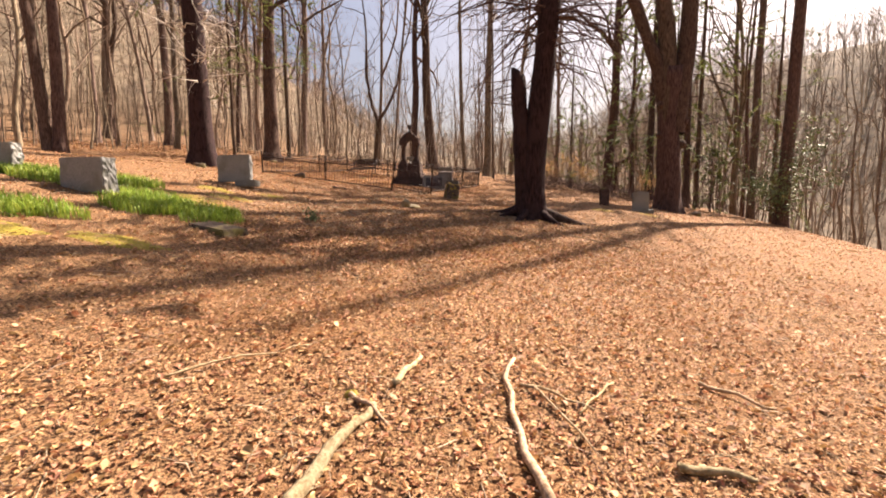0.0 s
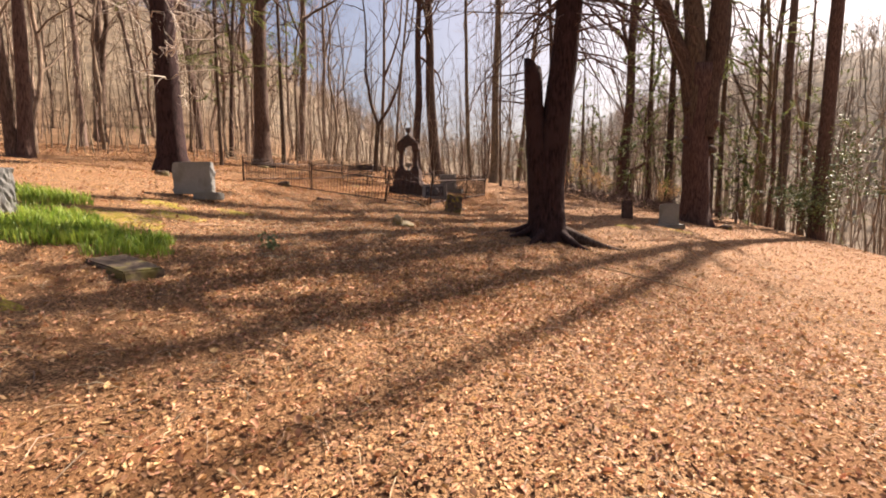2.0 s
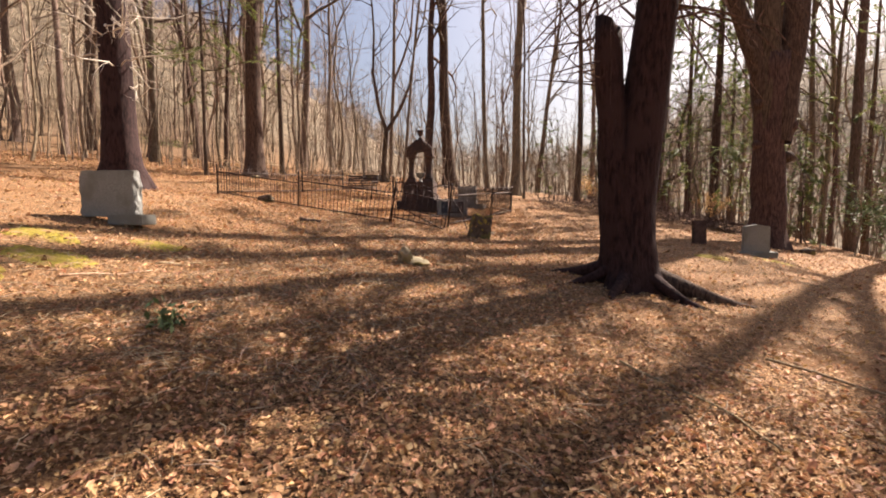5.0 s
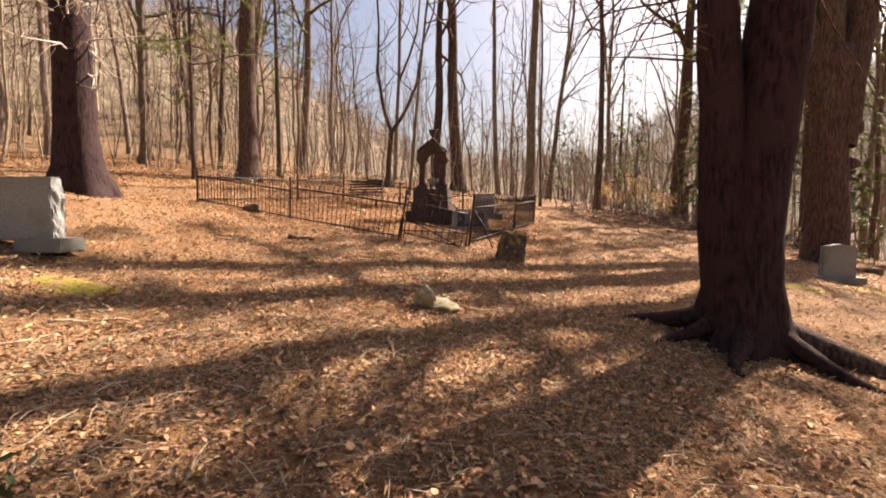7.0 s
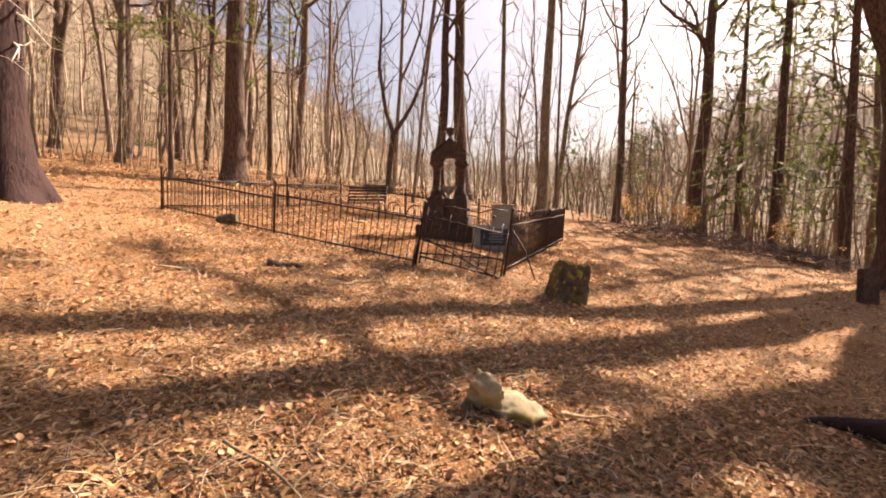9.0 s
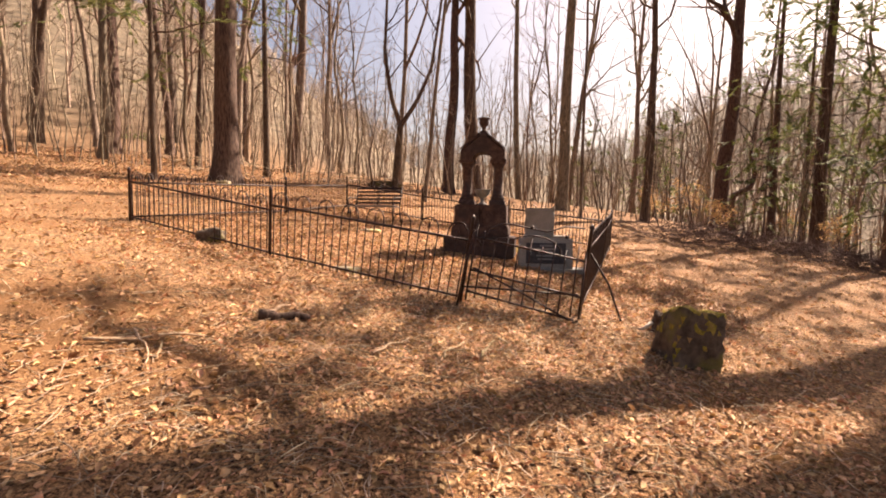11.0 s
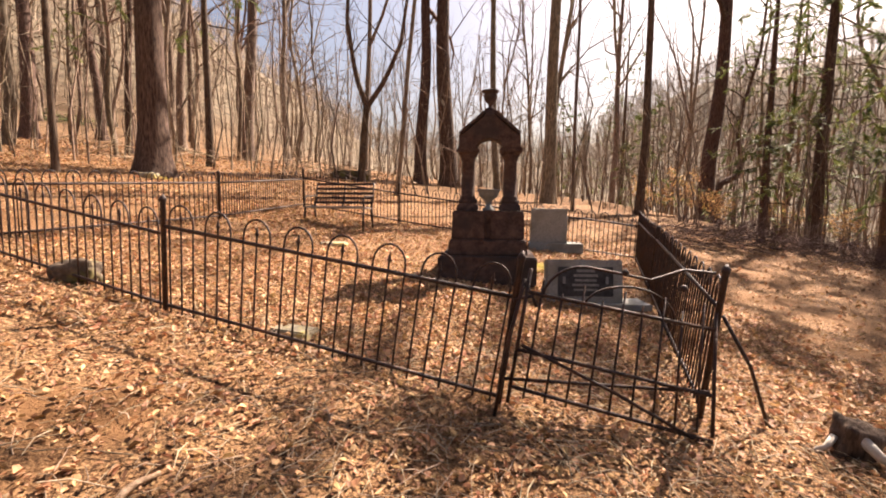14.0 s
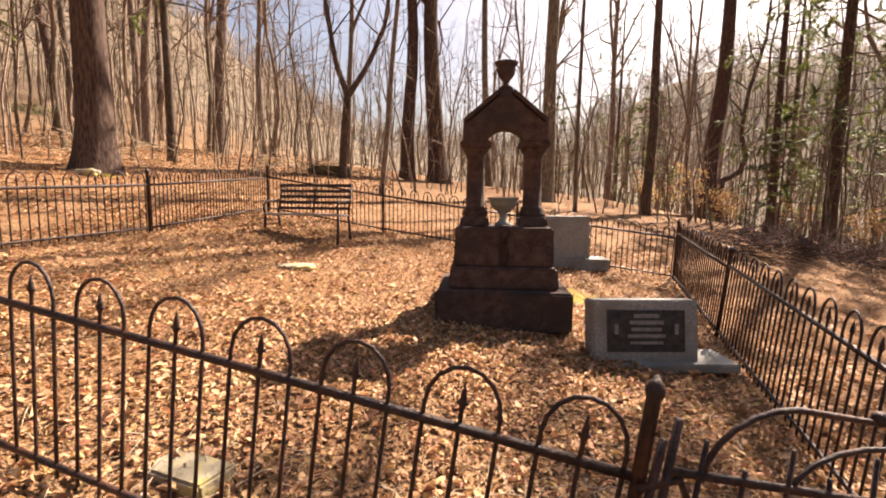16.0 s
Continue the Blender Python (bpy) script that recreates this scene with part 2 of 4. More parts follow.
def trunk_mesh(rng, pts, d, sides=14, flare=1.6, rough=0.05, top=0.25):
    """A tapered trunk with a root flare and a lobed section."""
    v, f = [], []
    dense = [on_line(pts, g) for g in [0, 0.012, 0.03, 0.06, 0.1, 0.15, 0.21, 0.28, 0.36, 0.45, 0.55, 0.65, 0.75, 0.85, 0.93, 1.0]]
    ph = rng.uniform(0, 6)
    for i, p in enumerate(dense):
        g = (p.z - dense[0].z) / (dense[-1].z - dense[0].z)
        hgt = p.z - dense[0].z
        r0 = d / 2 * (1 - (1 - top) * g ** 0.9)
        fl = (flare - 1) * math.exp(-max(0, hgt - 0.15) / (0.55 * d + 0.05))
        for k in range(sides):
            a = 2 * math.pi * k / sides
            lobe = 1 + fl * (1 + 0.45 * math.sin(a * 4 + ph) + 0.25 * math.sin(a * 7 + 2 * ph)) + rough * noise.noise((math.cos(a) * 2 + ph, math.sin(a) * 2, hgt * 0.9))
            v.append((p.x + math.cos(a) * r0 * lobe, p.y + math.sin(a) * r0 * lobe, p.z))
    for i in range(len(dense) - 1):
        for k in range(sides):
            a, b = i * sides + k, i * sides + (k + 1) % sides
            f.append((a, b, b + sides, a + sides))
    f.append(tuple((len(dense) - 1) * sides + k for k in range(sides)))
    return v, f


def tree_parts(rng, d, h, lean=(0, 0), crook=0.03, mat=BARK_GREY, first=0.35, limbs=12, depth=2, sides=14, flare=1.5, spread=0.7, limb_len=0.32, thing=None, top=0.25):
    """Trunk and crown of a bare broadleaf tree under the thing."""
    pts = trunk_line(rng, h, lean, crook)
    v, f = trunk_mesh(rng, pts, d, sides, flare, 0.05, top)
    mesh_object("trunk", v, f, mat, thing)
    tb = Tubes()
    for i in range(limbs):
        g = first + (0.97 - first) * (i + rng.random()) / limbs
        p = on_line(pts, g)
        a = rng.uniform(0, 2 * math.pi)
        out = Vector((math.cos(a) * spread, math.sin(a) * spread, rng.uniform(0.35, 1.1)))
        r = d / 2 * (1 - 0.75 * g) * 0.5
        limb(tb, rng, p, out, h * limb_len * (1.15 - 0.6 * g) * rng.uniform(0.6, 1.1), max(r, 0.012), depth)
    if rng.random() < 0.6 and 8 < limbs < 20:
        g = rng.uniform(0.22, 0.45)
        a = rng.uniform(0, 2 * math.pi)
        limb(tb, rng, on_line(pts, g), (math.cos(a) * 0.5, math.sin(a) * 0.3, 1.2), h * 0.5, d * 0.5 * (1 - 0.7 * g) * 0.75, 2, 7, 0.6, None, 0.14)
    tb.obj("crown", mat, thing, label="bare crown of forking branches")
    return pts


def empty(name, x, y, z, label, category, group="", turn=0):
    e = new(name)
    e.empty_display_size = 0.2
    e.location = (x, y, z)
    e.rotation_euler = (0, 0, radians(turn))
    return tagged(e, label, category, group)


# ---- ground ----
def axis(lo, hi, fine_lo, fine_hi, step):
    out = list(np.arange(fine_lo, fine_hi + 1e-6, step))
    s, x = step, fine_hi
    while x < hi:
        s = min(s * 1.12, 40)
        x += s
        out.append(x)
    s, x = step, fine_lo
    while x > lo:
        s = min(s * 1.12, 40)
        x -= s
        out.insert(0, x)
    return out


gx, gy = axis(-1200, 1200, -12, 12, 0.2), axis(-1200, 1500, -4, 28, 0.2)
verts = [(x, y, ground_at(x, y)) for y in gy for x in gx]
w = len(gx)
faces = [(j * w + i, j * w + i + 1, (j + 1) * w + i + 1, (j + 1) * w + i) for j in range(len(gy) - 1) for i in range(w - 1)]
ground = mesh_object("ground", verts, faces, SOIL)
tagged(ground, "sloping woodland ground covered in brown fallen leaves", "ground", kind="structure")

# ---- trees near the path ----
def plant(name, x, y, label, group="woodland trees"):
    return empty(name, x, y, ground_at(x, y), label, "tree", group)


# broken twin pine beside the path
def broken_pine():
    rng = random.Random(5)
    t = plant("twin_pine_tree", 1.3, 12.0, "dark pine with a broken-off second stem and spreading roots", "pines")
    pts = [Vector((0.02, 0, -0.3)), Vector((0.05, 0, 1.0)), Vector((0.14, 0, 2.0)), Vector((0.30, 0, 3.4)), Vector((0.44, 0, 5)), Vector((0.7, 0.1, 9)), Vector((1.0, 0.2, 15)), Vector((1.2, 0.2, 21))]
    v, f = trunk_mesh(rng, pts, 0.62, 20, 1.75, 0.10, 0.3)
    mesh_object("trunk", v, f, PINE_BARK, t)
    sp = [Vector((-0.10, 0, 0.2)), Vector((-0.16, 0, 1.2)), Vector((-0.21, 0, 2.0)), Vector((-0.27, 0, 2.8)), Vector((-0.30, 0, 3.55))]
    tb = Tubes()
    n = 16
    for i in range(13):
        p = on_line(sp, i / 12)
        r = 0.235 - 0.06 * i / 12
        for k in range(n):
            a = 2 * math.pi * k / n
            rr = r * (1 + 0.12 * noise.noise((math.cos(a) * 2, math.sin(a) * 2, i * 0.5)))
            jag = (0.22 * noise.noise((math.cos(a) * 3, math.sin(a) * 3, 7)) - 0.12 * math.cos(a)) if i == 12 else 0
            tb.v.append((p.x + rr * math.cos(a), p.y + rr * math.sin(a), p.z + jag))
    for i in range(12):
        for k in range(n):
            a, b = i * n + k, i * n + (k + 1) % n
            tb.f.append((a, b, b + n, a + n))
    tb.v.append((sp[-1].x, sp[-1].y, sp[-1].z - 0.25))
    for k in range(n):
        tb.f.append((12 * n + k, 12 * n + (k + 1) % n, 13 * n))
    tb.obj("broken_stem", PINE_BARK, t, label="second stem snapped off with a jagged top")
    for a, l, r in ((-0.25, 1.25, 0.10), (-0.75, 0.9, 0.07), (2.7, 0.8, 0.08), (3.5, 0.6, 0.06), (4.4, 0.7, 0.07), (1.4, 0.7, 0.07)):
        tb = Tubes()
        q = []
        for i in range(7):
            g = i / 6
            aa = a - 0.25 * g * math.sin(g * 3)
            rad = 0.3 + l * g
            x, y = math.cos(aa) * rad, math.sin(aa) * rad
            q.append((x, y, ground_at(1.3 + x, 12 + y) - ground_at(1.3, 12) + 0.16 * (1 - g) ** 2 + 0.05 - 0.07 * g))
        tb.add(q, [r * 1.5 * (1 - 0.75 * i / 6) for i in range(7)], 8)
        tb.obj("root", BARK if r > 0.09 else PINE_BARK, t)
    dead = Tubes()
    for i in range(130):
        g = rng.uniform(0.55, 0.74)
        p = on_line(pts, g)
        a = rng.choice((0.0, math.pi)) + rng.gauss(0, 0.7)
        limb(dead, rng, p, (math.cos(a), math.sin(a), rng.uniform(-0.3, 0.3)), rng.uniform(1.4, 3.6), rng.uniform(0.014, 0.032), 2, 4, -0.5, None, 0.2)
    for i in range(34):
        # bare drooping boughs low on the stem, fewer towards its foot
        p = on_line(pts, 0.42 + 0.16 * rng.random() ** 0.6)
        a = rng.choice((0.0, 0.0, math.pi)) + rng.gauss(0, 0.8)
        limb(dead, rng, p, (math.cos(a), math.sin(a), rng.uniform(-0.3, 0.3)), rng.uniform(1.4, 3.0), rng.uniform(0.012, 0.026), 2, 4, -0.6, None, 0.2)
    for i in range(7):
        p = on_line(sp, rng.uniform(0.72, 0.95))
        a = math.pi + rng.gauss(0, 0.5)
        limb(dead, rng, p, (math.cos(a), math.sin(a), rng.uniform(-0.35, 0.1)), rng.uniform(0.7, 1.6), rng.uniform(0.012, 0.02), 1, 5, -0.05, None, 0.12)
    dead.obj("dead_wood", BARK, t, label="bare dead lower branches")
    needles(t, rng, pts, 0.66, 1.0, 26, 2.6, 0.17)
    return t


def spray(out, rng, p, d, size, flat=0.5):
    """One small flat spray of needles: a fan of three narrow blades."""
    side = d.cross(Vector((0, 0, 1)))
    if side.length < 0.1:
        side = Vector((1, 0, 0))
    side.normalize()
    for k in (-1, 0, 1):
        q = d * rng.uniform(0.5, 1.0) + side * k * rng.uniform(0.3, 0.9) + Vector((0, 0, rng.uniform(-0.45, 0.05)))
        q = q.normalized() * size * rng.uniform(0.5, 1.2)
        nrm = q.cross(Vector((rng.gauss(0, flat), rng.gauss(0, flat), 1))).normalized() * size * 0.06
        b = len(out.v)
        out.v += [tuple(p), tuple(p + q * 0.45 + nrm), tuple(p + q), tuple(p + q * 0.45 - nrm)]
        out.f.append((b, b + 1, b + 2, b + 3))


def needles(t, rng, pts, lo, hi, count, reach, size=0.15, droop=-0.25, per=12, arc=None):
    """Living boughs of a conifer between two heights of the trunk."""
    wood, green = Tubes(), Tubes()
    for i in range(count):
        g = lo + (hi - lo) * (i + rng.random()) / count
        p = on_line(pts, g)
        a = i * 2.4 + rng.uniform(-0.4, 0.4) if arc is None else rng.uniform(*arc)
        tips = []
        limb(wood, rng, p, (math.cos(a), math.sin(a), rng.uniform(-0.1, 0.25)), reach * rng.uniform(0.6, 1.1) * (1.15 - 0.7 * (g - lo) / max(hi - lo, 0.01)), 0.03, 2, 4, droop, tips, 0.16)
        for line, d in tips:
            for q0, q1 in zip(line, line[1:]):
                for _ in range(per):
                    q = q0.lerp(q1, rng.random())
                    spray(green, rng, q, (q1 - q0).normalized(), size)
    wood.obj("bough_wood", BARK, t)
    green.obj("foliage", NEEDLE, t, smooth=False, label="green needle sprays")


def forked_tree():
    rng = random.Random(8)
    t = plant("forked_tree", 8.5, 22.1, "stout dark tree forking into two heavy stems with burls")
    pts = [Vector(p) for p in ((0, 0, -0.3), (0, 0, 1.2), (-0.05, 0, 2.5), (-0.1, 0, 4.0), (-0.05, 0, 5.0), (0, 0, 6.2))]
    v, f = trunk_mesh(rng, pts, 1.02, 22, 1.35, 0.22, 0.86)
    mesh_object("trunk", v, f, BARK, t)
    for way, r in (([(-0.2, 0, 4.2), (-0.5, 0, 6.0), (-1.0, 0, 7.2), (-1.9, 0, 9.6), (-3.4, 0, 11.2), (-4.2, 0, 13.2), (-4.5, 0, 20)], 0.33),
                   ([(-0.1, 0, 3.6), (-0.2, 0, 6.0), (-0.3, 0, 8.0), (-0.6, 0, 9.8), (-1.3, 0, 11.6), (-2.15, 0, 13.3), (-2.7, 0, 15), (-3.6, 0, 22)], 0.42),
                   ([(0.15, 0, 3.4), (0.38, 0, 5.2), (0.6, 0, 7.2), (0.7, 0, 10), (0.8, 0, 11.7), (0.0, 0, 13.5), (-0.4, 0, 15), (-1.0, 0, 22)], 0.44)):
        line = [Vector(p) for p in way]
        sub = [on_line(line, i / 14) for i in range(15)]
        tb = Tubes()
        tb.add(sub, [r * (1 - 0.55 * (i / 14)) * (1 + 0.07 * math.sin(i * 2.3)) for i in range(15)], 14)
        tb.obj("stem", BARK, t)
        cr = Tubes()
        # unseen: most limbs go on the upright stem's valley side, to shade the path
        for i in range(30 if r > 0.43 else 4):
            g = rng.uniform(0.6, 0.95)
            a = rng.gauss(0, 0.7) if r > 0.43 else rng.uniform(0, 6.28)
            limb(cr, rng, on_line(line, g), (math.cos(a), math.sin(a), rng.uniform(-0.1, 0.9)), rng.uniform(2.5, 5), rng.uniform(0.05, 0.10), 3)
        cr.obj("crown", BARK, t)
    for h, a, r in ((2.9, 0.4, 0.2), (3.3, 3.0, 0.16), (3.9, 0.2, 0.22), (4.6, 2.9, 0.18)):
        bm = bmesh.new()
        bmesh.ops.create_icosphere(bm, subdivisions=2, radius=r)
        for q in bm.verts:
            q.co *= 1 + 0.3 * noise.noise(q.co * 6 + Vector((h, 0, 0)))
            q.co += Vector((math.cos(a) * 0.5, -0.15, h))
        part("burl", bm, BARK, t, smooth=True)


def pale_pine():
    """The large pine above the headstones, with bleached dead twigs."""
    rng = random.Random(12)
    t = plant("pine_tree", -9.2, 15.7, "large pine with flaky bark and bleached dead twigs", "pines")
    pts = trunk_line(rng, 24, (-0.015, 0), 0.006)
    v, f = trunk_mesh(rng, pts, 0.72, 22, 1.95, 0.12, 0.4)
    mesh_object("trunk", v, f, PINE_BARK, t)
    dead = Tubes()
    for i in range(40):
        p = on_line(pts, rng.uniform(0.10, 0.5))
        a = rng.uniform(0, 2 * math.pi)
        limb(dead, rng, p, (math.cos(a), math.sin(a), rng.uniform(-0.3, 0.2)), rng.uniform(0.8, 2.4), rng.uniform(0.012, 0.022), 2, 4, -0.15, None, 0.4)
    for i in range(26):
        p = on_line(pts, rng.uniform(0.085, 0.24))
        a = rng.uniform(-2.6, 0.9)
        limb(dead, rng, p, (math.cos(a), math.sin(a), rng.uniform(-0.2, 0.3)), rng.uniform(1.0, 2.0), rng.uniform(0.018, 0.03), 2, 5, -0.25, None, 0.5)
    dead.obj("dead_wood", BLEACHED, t, label="bleached bare twigs")
    needles(t, rng, pts, 0.34, 1.0, 30, 3.4)


def wide_tree(x, y, d, lean, seed, mat=BARK_GREY, h=None, label="tall bare grey-barked tree on the leaf litter", crook=0.045, name="bare_tree", **more):
    rng = random.Random(seed)
    t = plant(name, x, y, label)
    tree_parts(rng, d, h or rng.uniform(20, 27), lean, crook, mat, thing=t, **more)
    return t


broken_pine()
forked_tree()
pale_pine()
# x, y, trunk diameter, lean in x
for i, (x, y, d, lean) in enumerate([
        (-11.4, 26.3, 0.80, 0.06), (-24.0, 41.4, 0.55, -0.13), (-28.4, 48.4, 0.6, -0.02), (-19.0, 41.0, 0.5, 0.05), (-20.3, 42.3, 0.45, 0.0), (-22, 47.6, 0.4, 0.0),
        (-14.1, 38.6, 0.62, 0.01), (-13.5, 43.1, 0.36, 0.01), (-5.0, 28.6, 0.16, 0.09), (-4.72, 36.1, 0.6, 0.03), (-0.9, 38, 0.36, -0.03), (0.66, 32.8, 0.55, 0.03),
        (1.03, 30.1, 0.13, 0.01), (3.9, 31.6, 0.34, -0.01), (12.6, 46, 0.3, 0), (10.5, 39.5, 0.85, 0.01), (19.5, 38, 0.45, -0.02),
        (-29.2, 36.9, 0.65, 0.01), (-27.6, 39.5, 0.38, -0.12), (-33, 35, 0.6, -0.02), (-20.0, 31.0, 0.4, 0.02), (17.5, 33, 0.3, 0.03),
        (16.5, 32, 0.3, -0.02), (7.2, 45, 0.45, 0), (-30.5, 38.2, 0.6, 0.03), (-24.3, 36.8, 0.7, -0.02), (-3.33, 36.6, 0.82, -0.04), (3.2, 47, 0.5, 0.09), (-8.5, 42, 0.35, 0.02), (-17.0, 33.5, 0.3, 0.03), (-25.5, 31, 0.4, -0.03)]):
    wide_tree(x, y, d, (lean, 0), 100 + i, BARK if d > 0.7 or i % 4 == 1 else BARK_GREY, label="slender bare sapling at the wood's edge" if d < 0.2 else "tall bare grey-barked tree on the leaf litter")
holly_tree = wide_tree(16.3, 26.9, 0.66, (0.04, 0), 131, BARK, 34, "tall dark bare tree with holly round its foot", 0.008, flare=1.3, first=0.45, top=0.55, limbs=38, depth=3, limb_len=0.16)
second = [Vector(p) for p in ((0.5, 0, 13.5), (0.95, 0, 17), (1.6, 0, 20.5), (2.4, 0, 25), (3.1, 0, 31))]
tb = Tubes()
tb.add([on_line(second, k / 10) for k in range(11)], [0.24 - 0.014 * k for k in range(11)], 10)
tb.obj("stem", BARK, holly_tree, label="second stem forking off high up")
wide_tree(16.2, 29.6, 0.46, (0.0, 0), 132, BARK_GREY, 31, "tall bare tree on the valley slope", 0.012, flare=1.3, first=0.45, top=0.5, limbs=38, depth=3, limb_len=0.16)
# twin stems that rise from one foot
for i, (x, y, d, l1, l2) in enumerate([(-17.7, 19.2, 0.62, -0.09, 0.02)] ):
    rng = random.Random(300 + i)
    t = plant("twin_tree", x, y, "two dark bare stems growing from one foot")
    for k, l in ((-1, l1), (1, l2)):
        pts = trunk_line(rng, 20, (l, 0), 0.012)
        for p in pts:
            p.x += k * d * 0.36
        v, f = trunk_mesh(rng, pts, d * 0.82, 14, 1.3)
        mesh_object("stem", v, f, BARK, t)
        tb = Tubes()
        for j in range(9):
            a = rng.uniform(0, 6.28)
            limb(tb, rng, on_line(pts, rng.uniform(0.35, 1)), (math.cos(a), math.sin(a), rng.uniform(0.3, 1)), rng.uniform(2, 5), 0.06, 2)
        tb.obj("crown", BARK, t)
# forked and crooked ones
for i, (x, y, d) in enumerate([(-6.9, 32.5, 0.3)]):
    rng = random.Random(330 + i)
    t = plant("forked_sapling", x, y, "slim bare tree forking into two spreading stems")
    low = [Vector((0, 0, -0.2)), Vector((0.1, 0, 1.5)), Vector((0.25, 0, 3.0))]
    v, f = trunk_mesh(rng, low, d, 12, 1.3, 0.05, 0.85)
    mesh_object("trunk", v, f, BARK, t)
    for way in ([(0.25, 0, 2.9), (-0.2, 0, 4.2), (-0.5, 0, 6.2), (-0.4, 0, 9), (-0.9, 0, 13)], [(0.25, 0, 2.9), (1.0, 0, 4.0), (1.6, 0, 5.4), (2.0, 0, 8), (2.5, 0, 13)]):
        tb = Tubes()
        line = [Vector(p) for p in way]
        tb.add([on_line(line, j / 10) for j in range(11)], [d * 0.38 * (1 - 0.07 * j) for j in range(11)], 10)
        tb.obj("stem", BARK, t)
        cr = Tubes()
        for j in range(9):
            a = rng.uniform(0, 6.28)
            limb(cr, rng, on_line(line, rng.uniform(0.25, 1)), (math.cos(a), math.sin(a), 0.8), rng.uniform(1.5, 4), 0.035, 2)
        cr.obj("crown", BARK, t)


tb = Tubes()
side = plant("crooked_tree", 11.1, 39.3, "bare tree with a stem bent like an S")
bend = [Vector(p) for p in ((0, 0, -0.2), (-0.1, 0, 1.2), (0.0, 0, 2.2), (0.9, 0, 2.7), (1.1, 0, 3.4), (0.8, 0, 4.6), (1.0, 0, 6.5), (1.7, 0, 9.2), (1.9, 0, 13))]
tb.add([on_line(bend, i / 24) for i in range(25)], [0.20 - 0.006 * i for i in range(25)], 10)
tb.obj("trunk", BARK, side)
tb, rng = Tubes(), random.Random(345)
for i in range(12):
    a = rng.uniform(0, 6.28)
    limb(tb, rng, on_line(bend, rng.uniform(0.6, 1)), (math.cos(a), math.sin(a), 0.7), rng.uniform(1.5, 4), 0.04, 2)
tb.obj("crown", BARK, side)


def conifer(x, y, d, h, lo, reach, count, seed, size=0.15, per=6):
    rng = random.Random(seed)
    t = plant("hemlock_tree", x, y, "hemlock with drooping green boughs at the valley edge", "hemlocks")
    pts = trunk_line(rng, h, (rng.uniform(-0.01, 0.02), 0), 0.006)
    v, f = trunk_mesh(rng, pts, d, 12, 1.3, 0.05, 0.15)
    mesh_object("trunk", v, f, BARK, t)
    needles(t, rng, pts, lo, 1.0, count, reach, size, -0.3, per)


# their tops above view are made high and dense to shade the grave plot
conifer(12.6, 30.0, 0.42, 27, 0.10, 3.6, 66, 399, 0.17, 13)
conifer(11.3, 32.6, 0.5, 25, 0.12, 3.1, 70, 398, 0.17, 13)
# the 25 m one at (14.6, 33.2) is made tall to add shade there
for i, (x, y, d, h, lo, reach, n) in enumerate([(11.1, 35.5, 0.4, 17, 0.10, 2.6, 40), (20, 34, 0.4, 18, 0.08, 3.4, 40), (9.5, 50, 0.4, 15, 0.05, 2.6, 32), (16.5, 42, 0.4, 17, 0.06, 3.0, 34), (-12.6, 24.4, 0.17, 17, 0.24, 3.4, 50), (-12.5, 31.5, 0.3, 20, 0.25, 2.8, 26),
        (8.6, 31.5, 0.10, 4.5, 0.08, 1.2, 22), (6.0, 37.0, 0.10, 5.0, 0.06, 1.4, 22), (14.6, 33.2, 0.36, 25.0, 0.07, 3.2, 46), (15.5, 38.5, 0.14, 7.0, 0.06, 1.8, 26), (9.0, 43.0, 0.14, 7.5, 0.05, 1.9, 26), (3.5, 43.0, 0.12, 6.0, 0.05, 1.6, 22), (13.2, 28.2, 0.10, 3.6, 0.08, 1.1, 20)]):
    conifer(x, y, d, h, lo, reach, n, 400 + i)


# ---- the wood: repeats ----
def in_clearing(x, y):
    if -12.5 < x < 12 and -8 < y < 29:
        return True
    if x > 8 and y < 26 and x < 22:
        return True
    if -19 < x <= -12.5 and 2 < y < 27:
        return True
    return False


protos = []
for i in range(7):
    rng = random.Random(500 + i)
    t = plant("wood_tree", 0, 0, "bare slender tree of the surrounding wood", "woodland trees")
    tree_parts(rng, rng.uniform(0.16, 0.30), rng.uniform(14, 20), (rng.uniform(-0.08, 0.08), rng.uniform(-0.04, 0.04)), 0.15, BARK_WOOD, 0.2, 13, 2, 8, 1.3, spread=0.9, thing=t)
    protos.append(t)
rng = random.Random(77)
used = 0
kept = []
while used < 125:
    a = rng.uniform(-75, 62)
    r = 14 + 46 * math.sqrt(rng.random())
    x, y = r * math.sin(radians(a)), 14 + r * math.cos(radians(a))
    if in_clearing(x, y) or (r < 26 and a > -25) or (a > -20 and rng.random() < 0.6) or any(math.hypot(x - u, y - w2) < 1.6 for u, w2 in kept):
        continue
    kept.append((x, y))
    src = protos[used % 7]
    s = rng.uniform(0.7, 1.25)
    m = pose(x, y, ground_at(x, y) - 0.05, 0, 0, rng.uniform(0, 360)) @ Matrix.Diagonal((s * rng.uniform(0.7, 1.2), s * rng.uniform(0.7, 1.2), s, 1))
    if used < 7:
        src.matrix_basis = m
    else:
        c = copy_thing(src, m)
        c.scale = m.to_scale()
    used += 1

